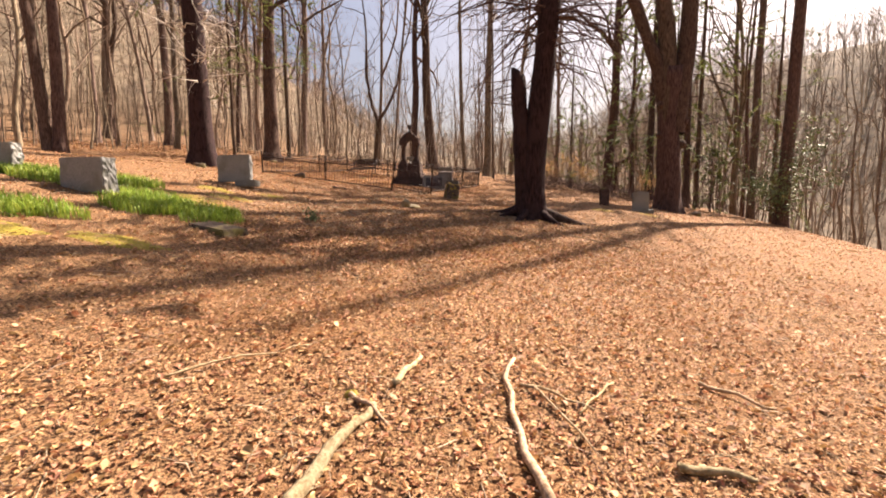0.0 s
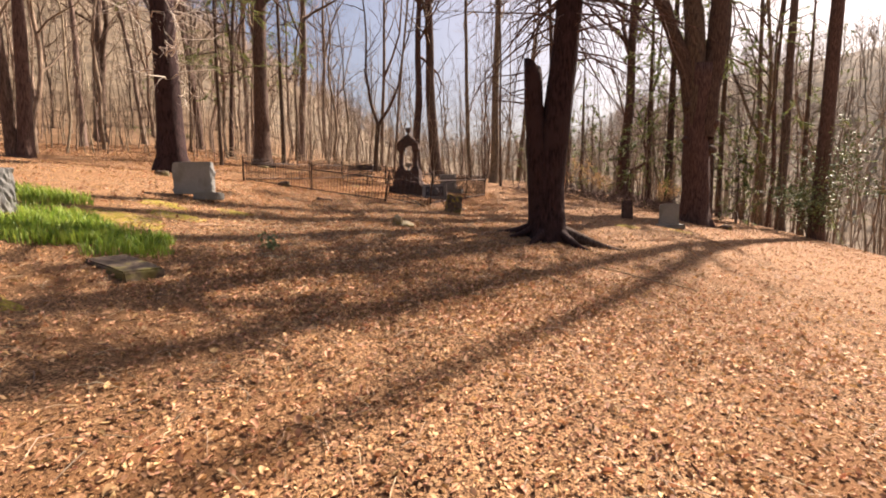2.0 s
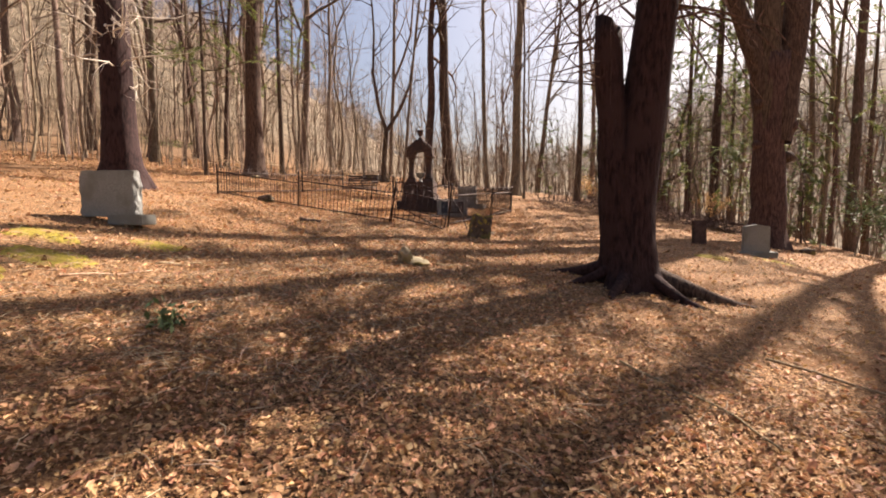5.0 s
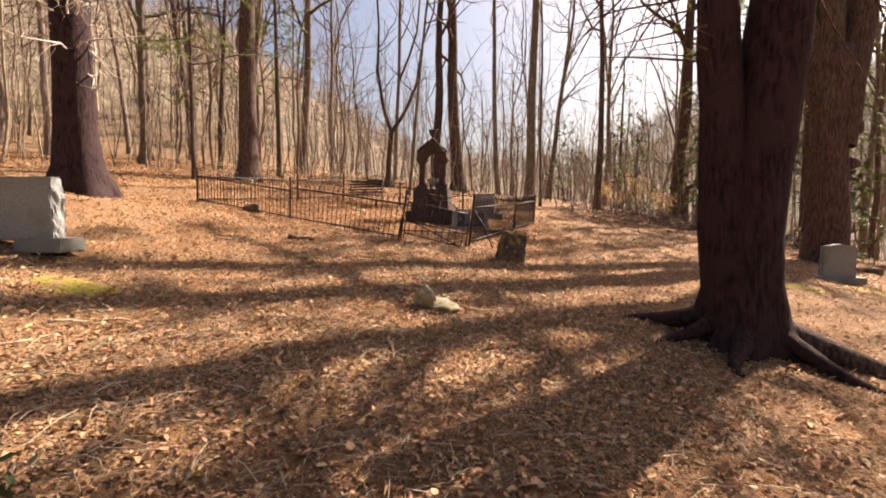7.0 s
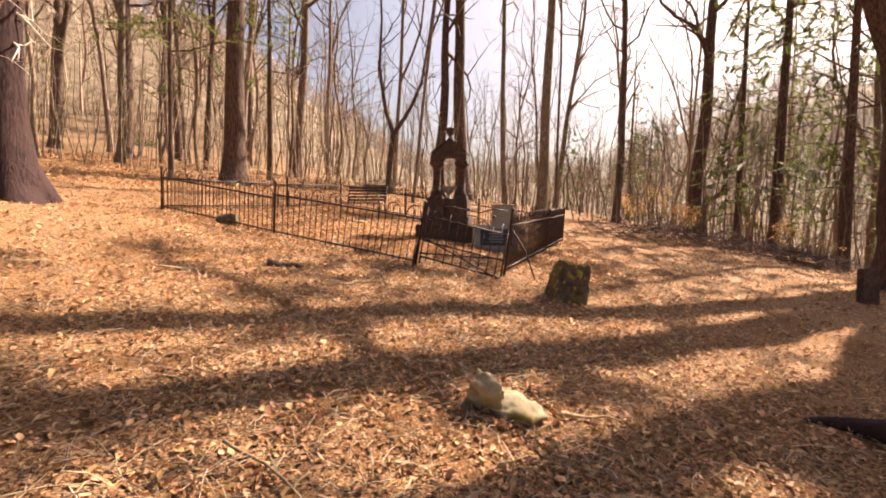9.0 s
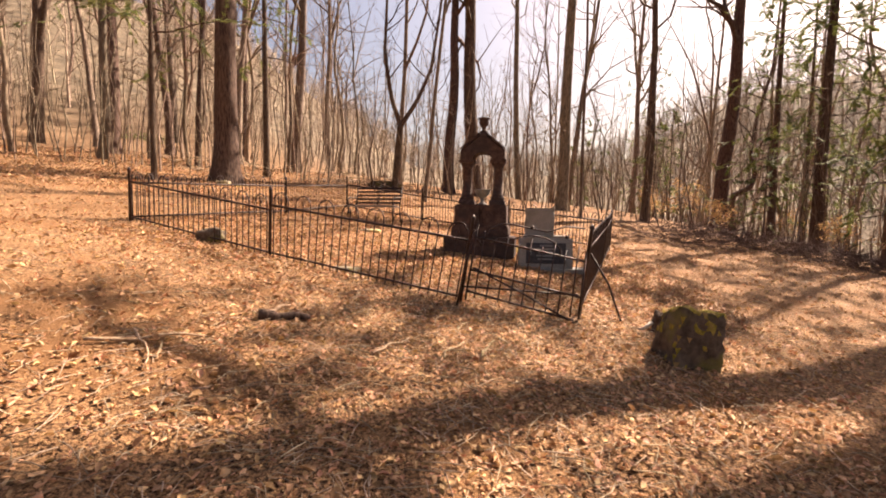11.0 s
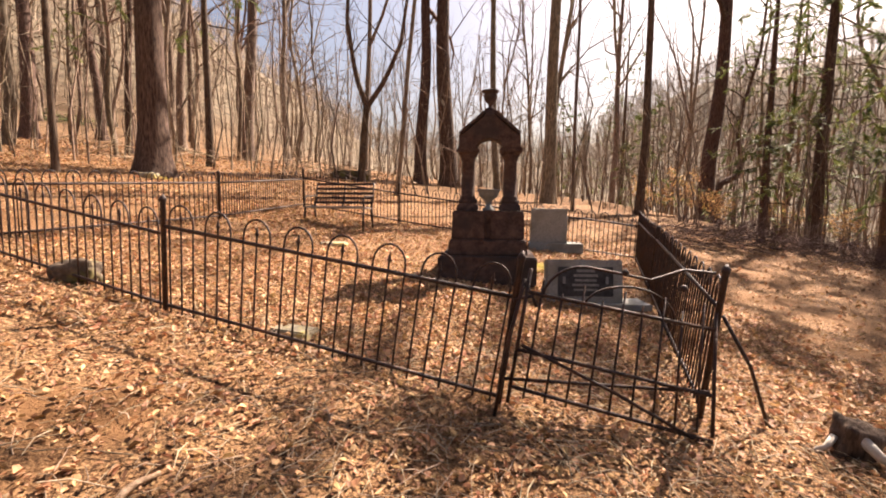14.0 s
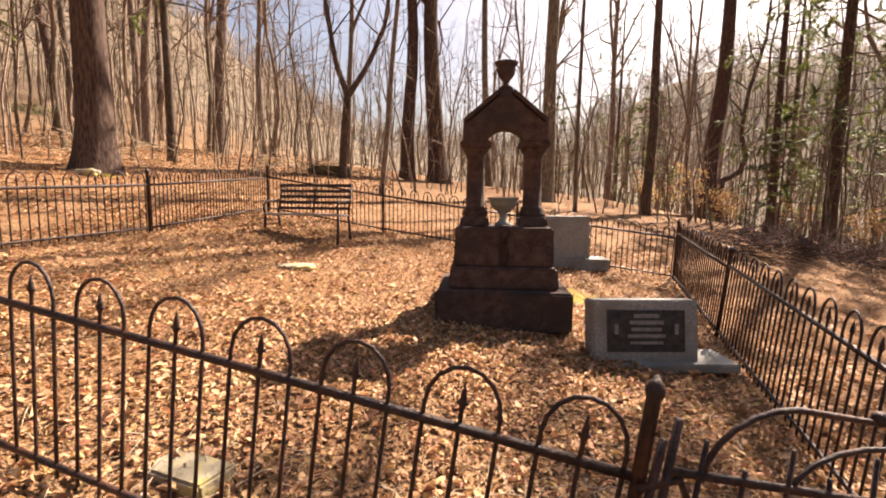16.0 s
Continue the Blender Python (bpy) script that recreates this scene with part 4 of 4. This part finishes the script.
rod("scroll", [on_gate(0.08, 0.66 + 0.0)] + [on_gate(0.08 + 0.42 * (1 - math.cos(a)) / 2, 0.66 + 0.22 * math.sin(a)) for a in [0.25 * k for k in range(1, 8)]] + [on_gate(0.62, 0.86), on_gate(0.78, 0.95), on_gate(0.95, 0.96)], 0.009, gate, 6, "curved scroll over the gate")
rod("scroll", [on_gate(0.30, 0.66)] + [on_gate(0.30 + 0.48 * (1 - math.cos(a)) / 2, 0.64 + 0.16 * math.sin(a)) for a in [0.31 * k for k in range(1, 10)]] + [on_gate(0.78, 0.62)], 0.008, gate, 6)
for f, h in ((0.48, 0.88), (0.80, 0.84)):
    bm = bmesh.new()
    bmesh.ops.create_uvsphere(bm, u_segments=10, v_segments=6, radius=0.022)
    move(bm, Matrix.Translation(on_gate(f, h)))
    part("knob", bm, IRON, gate, smooth=True)
rod("latch", [on_gate(-0.06, 0.62), on_gate(0.03, 0.66), on_gate(0.06, 0.60)], 0.012, gate)


# ---- bench ----
def bench():
    x, y = -5.2, 21.95
    t = empty("bench", x, y, ground_at(x, y) - 0.10, "weathered garden bench with iron frame and slatted back", "bench", "", -13)
    for i in range(4):
        part("seat_slat", move(box_bm(1.16, 0.085, 0.028, 0.006), Matrix.Translation((0, -0.32 + 0.1 * i, 0.40 - 0.006 * i))), SEATWOOD, t)
    for i in range(5):
        part("back_slat", move(box_bm(1.16, 0.022, 0.042, 0.005), pose(0, 0.055 + 0.017 * i, 0.47 + 0.085 * i, -10)), IRON, t)
    for sx in (-0.57, 0, 0.57):
        tb = Tubes()
        tb.add([(sx, 0.02, 0.38), (sx, 0.09, 0.62), (sx, 0.15, 0.86)], [0.018, 0.018, 0.016], 6, True)
        tb.obj("back_post", IRON, t)
    for sx in (-0.57, 0.57):
        for pts in ([(sx, -0.36, -0.02), (sx, -0.34, 0.22), (sx, -0.32, 0.40)], [(sx, 0.10, -0.02), (sx, 0.06, 0.2), (sx, 0.02, 0.40)]):
            tb = Tubes()
            tb.add(pts, [0.02, 0.02, 0.02], 6, True)
            tb.obj("leg", IRON, t)
        tb = Tubes()
        tb.add([(sx, -0.32, 0.40), (sx, -0.36, 0.52), (sx, -0.28, 0.60), (sx, -0.1, 0.60), (sx, 0.09, 0.62)], [0.016] * 5, 6, True)
        tb.obj("armrest", IRON, t)


bench()


# ---- sticks, brush and small growth ----
def stick(x0, y0, x1, y1, r, bend, seed, label="bare pale stick lying on the leaves", mat=DEADWOOD, name="fallen_stick", lift=0.03, n=9):
    rng = random.Random(seed)
    tb = Tubes()
    pts = []
    dx, dy = x1 - x0, y1 - y0
    L = math.hypot(dx, dy)
    for i in range(n):
        f = i / (n - 1)
        b = bend * math.sin(math.pi * f) + rng.gauss(0, 0.012) * L
        x, y = x0 + dx * f - dy / L * b, y0 + dy * f + dx / L * b
        pts.append((x, y, ground_at(x, y) + lift + 0.01 * math.sin(f * 9 + seed)))
    tb.add(pts, [r * (1 - 0.45 * i / (n - 1)) * rng.uniform(0.88, 1.1) for i in range(n)], 7, True)
    tagged(tb.obj(name, mat), label, "stick", "fallen sticks")


for i, s in enumerate([(0.33, 1.95, 0.25, 3.46, 0.026, 0.10), (-0.78, 1.7, -0.60, 2.60, 0.042, 0.02), (-0.76, 2.69, -0.47, 2.41, 0.017, 0.02), (-0.52, 2.89, -0.40, 3.29, 0.026, 0.01), (0.28, 3.04, 0.70, 2.80, 0.013, 0.03), (0.36, 3.02, 0.60, 2.40, 0.010, 0.02),
                       (0.9, 3.2, 0.6, 2.75, 0.009, 0.0), (1.0, 2.33, 1.36, 2.30, 0.028, 0.02), (1.57, 3.4, 1.92, 3.10, 0.016, 0.01), (-1.9, 2.6, -1.2, 3.3, 0.009, 0.04), (-0.73, 5.91, -0.47, 6.21, 0.008, 0.02), (0.6, 6.5, 1.14, 6.45, 0.009, 0.03),
                       (-1.35, 12.0, -0.95, 12.05, 0.012, 0.02), (-5.1, 13.6, -4.5, 14.05, 0.013, 0.04), (-5.0, 13.9, -4.6, 13.5, 0.009, 0.03), (-3.4, 14.3, -3.2, 14.75, 0.012, 0.01), (-2.9, 14.4, -2.75, 14.8, 0.012, 0.02), (-2.6, 14.5, -2.5, 14.95, 0.011, 0.01),
                       (1.8, 9.5, 2.9, 8.6, 0.014, 0.05), (0.5, 9.1, 1.1, 8.0, 0.010, 0.05), (-3.0, 11.2, -2.4, 10.8, 0.009, 0.05), (-2.2, 10.7, -2.1, 11.15, 0.012, 0.03), (-1.95, 10.9, -1.8, 10.5, 0.010, 0.02), (-4.6, 9.3, -4.1, 9.9, 0.012, 0.02), (-4.3, 10.2, -3.9, 10.5, 0.014, 0.01)]):
    stick(*s, 900 + i)
stick(-4.45, 14.62, -4.08, 14.80, 0.05, 0.01, 950, "chunk of rotten dark wood on the ground", BARK, "rotten_log", 0.03)
stick(-4.42, 14.75, -4.36, 15.05, 0.02, 0.02, 951)

# small twigs everywhere near the path
rng = random.Random(31)
tw = Tubes()
for i in range(10500):
    x, y = rng.uniform(-8, 6), rng.uniform(0.8, 18)
    if rng.random() < 0.5:
        x, y = rng.gauss(-2.5, 1.8), rng.uniform(8, 17)
    a, l, r = rng.uniform(0, 6.28), rng.uniform(0.05, 0.30), rng.uniform(0.0012, 0.0038)
    z = ground_at(x, y) + rng.uniform(0.012, 0.035)
    m = (x + math.cos(a) * l * 0.5 + rng.gauss(0, 0.012), y + math.sin(a) * l * 0.5 + rng.gauss(0, 0.012), z + rng.uniform(0, 0.02))
    tw.add([(x, y, z), m, (x + math.cos(a) * l, y + math.sin(a) * l, ground_at(x + math.cos(a) * l, y + math.sin(a) * l) + rng.uniform(0.012, 0.035))], [r, r, r * 0.6], 3)
tagged(tw.obj("twig_litter", DEADWOOD_FINE), "fine dry twigs and stalks scattered over the leaves", "twigs", kind="stuff")

# brush at the valley edge
br = Tubes()
for i in range(950):
    f = rng.random()
    x, y = 2.0 + 9.5 * f + rng.gauss(0, 0.5), 24.6 + 3.0 * f + rng.gauss(0, 0.6)
    a = rng.uniform(0, 6.28)
    limb(br, rng, (x, y, ground_at(x, y) + rng.uniform(0, 0.45)), (math.cos(a), math.sin(a), rng.uniform(-0.1, 0.35)), rng.uniform(0.5, 1.5), rng.uniform(0.006, 0.014), 1, 3, 0)
tagged(br.obj("brush_pile", BARK), "long low heap of dark dead brush at the valley edge", "brush", kind="stuff")


# cut brush with green needles on the western slope, and sticks behind the plot
for cx, cy, sx, n, mat, what in ((-30.4, 46.2, 1.6, 160, NEEDLE, "heap of cut green boughs on the slope"), (-8.6, 33.2, 1.8, 120, DEADWOOD_FINE, "heap of pale dead branches at the wood's edge"), (-14.5, 30.5, 2.2, 90, DEADWOOD_FINE, "heap of pale dead branches at the wood's edge")):
    heap = Tubes()
    for i in range(n):
        x, y, a = cx + rng.gauss(0, sx), cy + rng.gauss(0, 0.5), rng.uniform(0, 6.28)
        limb(heap, rng, (x, y, ground_at(x, y) + rng.uniform(0.02, 0.5)), (math.cos(a), math.sin(a), rng.uniform(-0.1, 0.25)), rng.uniform(0.6, 1.8), rng.uniform(0.01, 0.025), 1, 3, 0)
    tagged(heap.obj("brush_heap", mat), what, "brush", kind="stuff")


def leaf_cloud(name, x, y, label, mat, height_m, radius, count, size, stems, seed, category="shrub", group="shrubs"):
    """A shrub: stems, twigs and single leaves in clumps."""
    rng = random.Random(seed)
    t = empty(name, x, y, ground_at(x, y), label, category, group)
    wood, lv = Tubes(), Tubes()
    tips = []
    for i in range(stems):
        a = rng.uniform(0, 6.28)
        limb(wood, rng, (0, 0, 0), (math.cos(a) * 0.4, math.sin(a) * 0.4, 1.2), height_m * rng.uniform(0.6, 1.0), 0.02, 2, 4, 0.1, tips)
    pts = [p for line, d in tips for p in line]
    for i in range(count):
        p = rng.choice(pts) + Vector((rng.gauss(0, radius), rng.gauss(0, radius), rng.gauss(0, radius * 0.6)))
        a, b = Vector((rng.gauss(0, 1), rng.gauss(0, 1), rng.gauss(0, 0.6))).normalized(), Vector((rng.gauss(0, 1), rng.gauss(0, 1), rng.gauss(0, 1)))
        c = a.cross(b).normalized()
        s = size * rng.uniform(0.6, 1.3)
        k = len(lv.v)
        lv.v += [tuple(p), tuple(p + a * s * 0.5 + c * s * 0.25), tuple(p + a * s), tuple(p + a * s * 0.5 - c * s * 0.25)]
        lv.f.append((k, k + 1, k + 2, k + 3))
    wood.obj("stem_wood", BARK, t)
    lv.obj("foliage", mat, t, False)


leaf_cloud("holly_bush", 16.3, 26.75, "broad-leaved evergreen holly round the foot of a tree", HOLLY, 4.8, 0.26, 2300, 0.15, 9, 41)
leaf_cloud("holly_bush", 15.6, 26.4, "broad-leaved evergreen holly round the foot of a tree", HOLLY, 3.4, 0.26, 1100, 0.15, 6, 42)
leaf_cloud("ivy_plant", -3.05, 8.65, "small dark green leafy plant in the leaf litter", HOLLY, 0.16, 0.06, 90, 0.075, 4, 61, "plant", "plants")
BEECH = material("dry_beech_leaf", (0.42, 0.24, 0.09), (0.62, 0.40, 0.18), 5, 2, 0.7, 0.0, vary=0.3, island=True, see_through=0.35)
for i, (x, y, h) in enumerate([(6.3, 33.0, 1.9), (7.4, 32.4, 1.6), (12.8, 36.5, 2.6), (5.2, 34, 1.4), (10.0, 29.5, 2.0)]):
    leaf_cloud("beech_sapling", x, y, "young beech holding dry tan leaves", BEECH, h, 0.14, 700, 0.09, 5, 50 + i)


# ---- green shoots and moss ----
def in_patch(rng, cx, cy, rx, ry):
    a, r = rng.uniform(0, 6.28), math.sqrt(rng.random())
    r *= 0.75 + 0.25 * math.sin(a * 3 + cx)
    return cx + rx * r * math.cos(a), cy + ry * r * math.sin(a)


blades = Tubes()
for cx, cy, rx, ry, n in ((-5.35, 7.85, 1.3, 0.85, 3600), (-8.2, 8.4, 1.5, 0.75, 3000), (-6.2, 6.1, 0.9, 0.55, 1300), (-4.3, 7.6, 0.5, 0.6, 800), (-6.9, 9.1, 0.7, 0.5, 900)):
    for i in range(n):
        x, y = in_patch(rng, cx, cy, rx, ry)
        z = ground_at(x, y)
        h, a = rng.uniform(0.07, 0.22), rng.uniform(0, 6.28)
        w0 = rng.uniform(0.004, 0.008)
        lx, ly = math.cos(a) * h * rng.uniform(0.2, 0.7), math.sin(a) * h * rng.uniform(0.2, 0.7)
        sx, sy = -math.sin(a) * w0, math.cos(a) * w0
        k = len(blades.v)
        blades.v += [(x - sx, y - sy, z), (x + sx, y + sy, z), (x + lx * 0.4 + sx, y + ly * 0.4 + sy, z + h * 0.7), (x + lx * 0.4 - sx, y + ly * 0.4 - sy, z + h * 0.7), (x + lx, y + ly, z + h)]
        blades.f += [(k, k + 1, k + 2, k + 3), (k + 3, k + 2, k + 4)]
tagged(blades.obj("green_shoots", GRASS, smooth=False), "bright green shoots growing round the headstones", "grass", kind="stuff")


def moss_patch(cx, cy, rx, ry, seed):
    v, f = [(cx, cy, ground_at(cx, cy) + 0.03)], []
    n, rings = 28, 6
    for j in range(1, rings + 1):
        for k in range(n):
            a = 2 * math.pi * k / n
            r = j / rings * (1 + 0.35 * noise.noise((math.cos(a) * 1.6 + seed, math.sin(a) * 1.6, seed)))
            x, y = cx + rx * r * math.cos(a), cy + ry * r * math.sin(a)
            v.append((x, y, ground_at(x, y) + 0.032 * (1 - (j / rings) ** 2) + 0.014 * noise.noise((x * 9, y * 9, 1)) - (0.012 if j == rings else 0)))
    for k in range(n):
        f.append((0, 1 + k, 1 + (k + 1) % n))
    for j in range(rings - 1):
        for k in range(n):
            a, b = 1 + j * n + k, 1 + j * n + (k + 1) % n
            f.append((a, a + n, b + n, b))
    tagged(mesh_object("moss_patch", v, f, MOSS), "yellow-green cushion of moss between the leaves", "moss", "moss patches")


for i, p in enumerate([(-5.6, 8.95, 0.9, 0.35), (-4.5, 5.6, 0.7, 0.3), (-4.85, 11.0, 0.45, 0.22), (4.0, 15.5, 0.42, 0.3), (5.75, 16.6, 0.5, 0.25), (-5.6, 5.2, 0.6, 0.3), (-5.2, 9.8, 0.6, 0.3), (-1.9, 20.2, 0.5, 0.3), (-9.1, 15.6, 0.5, 0.3), (-5.9, 10.4, 0.5, 0.25), (-0.75, 2.72, 0.05, 0.05), (-11.0, 25.75, 0.5, 0.3)]):
    moss_patch(*p, i + 1)


# ---- fallen leaves ----
def leaf_litter(name, count, pick, lo, hi, seed, mat=LEAF):
    r = np.random.RandomState(seed)
    xs, ys = pick(r, count)
    zs = np.array([ground_at(float(a), float(b)) for a, b in zip(xs, ys)])
    size = lo * 0.75 + (hi * 1.08 - lo * 0.75) * r.uniform(0, 1, count) ** 1.7
    yaw = r.uniform(0, 2 * np.pi, count)
    pitch, roll = r.normal(0, 0.36, count), r.normal(0, 0.36, count)
    curl = r.uniform(-0.25, 0.9, count)
    wide = r.uniform(0.15, 0.46, count)
    # outline: stalk, two shoulders on each side, tip
    lx = np.array([-0.5, -0.15, 0.24, 0.5, 0.24, -0.15])
    ly = np.array([0.0, 0.85, 0.72, 0.0, -0.72, -0.85])
    # every leaf torn and lobed in its own way
    px = (lx[None, :] + r.normal(0, 0.07, (count, 6))) * size[:, None]
    py = ly[None, :] * r.uniform(0.45, 1.35, (count, 6)) * (size * wide)[:, None]
    pz = (np.abs(ly)[None, :] * 0.9 + (lx[None, :] ** 2) * 1.2) * (size * curl)[:, None]
    # tilt, then turn
    cp, sp, cr, sr = np.cos(pitch)[:, None], np.sin(pitch)[:, None], np.cos(roll)[:, None], np.sin(roll)[:, None]
    y1, z1 = py * cr - pz * sr, py * sr + pz * cr
    x1, z2 = px * cp + z1 * sp, -px * sp + z1 * cp
    c, s = np.cos(yaw)[:, None], np.sin(yaw)[:, None]
    X, Y = x1 * c - y1 * s + xs[:, None], x1 * s + y1 * c + ys[:, None]
    low = z2.min(axis=1)
    Z = z2 + (zs - low * 0.8 + r.uniform(0.0, 0.018, count))[:, None]
    co = np.stack([X, Y, Z], axis=2).reshape(-1, 3)
    quad = np.array([0, 1, 2, 3, 0, 3, 4, 5], dtype=np.int64)
    idx = (quad[None, :] + 6 * np.arange(count)[:, None]).reshape(-1)
    me = bpy.data.meshes.new(name)
    me.vertices.add(len(co))
    me.vertices.foreach_set("co", co.ravel())
    me.loops.add(len(idx))
    me.loops.foreach_set("vertex_index", idx)
    nf = len(idx) // 4
    me.polygons.add(nf)
    me.polygons.foreach_set("loop_start", np.arange(nf) * 4)
    me.polygons.foreach_set("loop_total", np.full(nf, 4))
    me.update(calc_edges=True)
    me.materials.append(mat)
    ob = new(name, me)
    return tagged(ob, "dry brown curled leaves lying thick on the ground", "leaves", kind="stuff")


def pick_start(r, n):
    return r.normal(0, 2.6, n), 0.5 + 8.5 * r.uniform(0, 1, n) ** 1.2


def pick_path(r, n):
    f = r.uniform(0, 1, n)
    y = 6.0 + 13 * f
    return -0.25 * np.maximum(y - 5, 0) + r.normal(0, 2.3, n), y


def pick_wide(r, n):
    return r.uniform(-16, 16, n), r.uniform(0, 29, n)


leaf_litter("leaf_litter", 80000, pick_start, 0.019, 0.047, 3)
leaf_litter("leaf_litter", 78000, pick_path, 0.022, 0.055, 5)
leaf_litter("leaf_litter", 70000, pick_wide, 0.031, 0.072, 4)
leaf_litter("leaf_litter", 28000, lambda r, n: (r.uniform(-8, 0.5, n), r.uniform(16.3, 23.5, n)), 0.028, 0.064, 6)
leaf_litter("leaf_litter", 26000, lambda r, n: (r.uniform(-27, -5, n), r.uniform(21, 40, n)), 0.05, 0.10, 7)
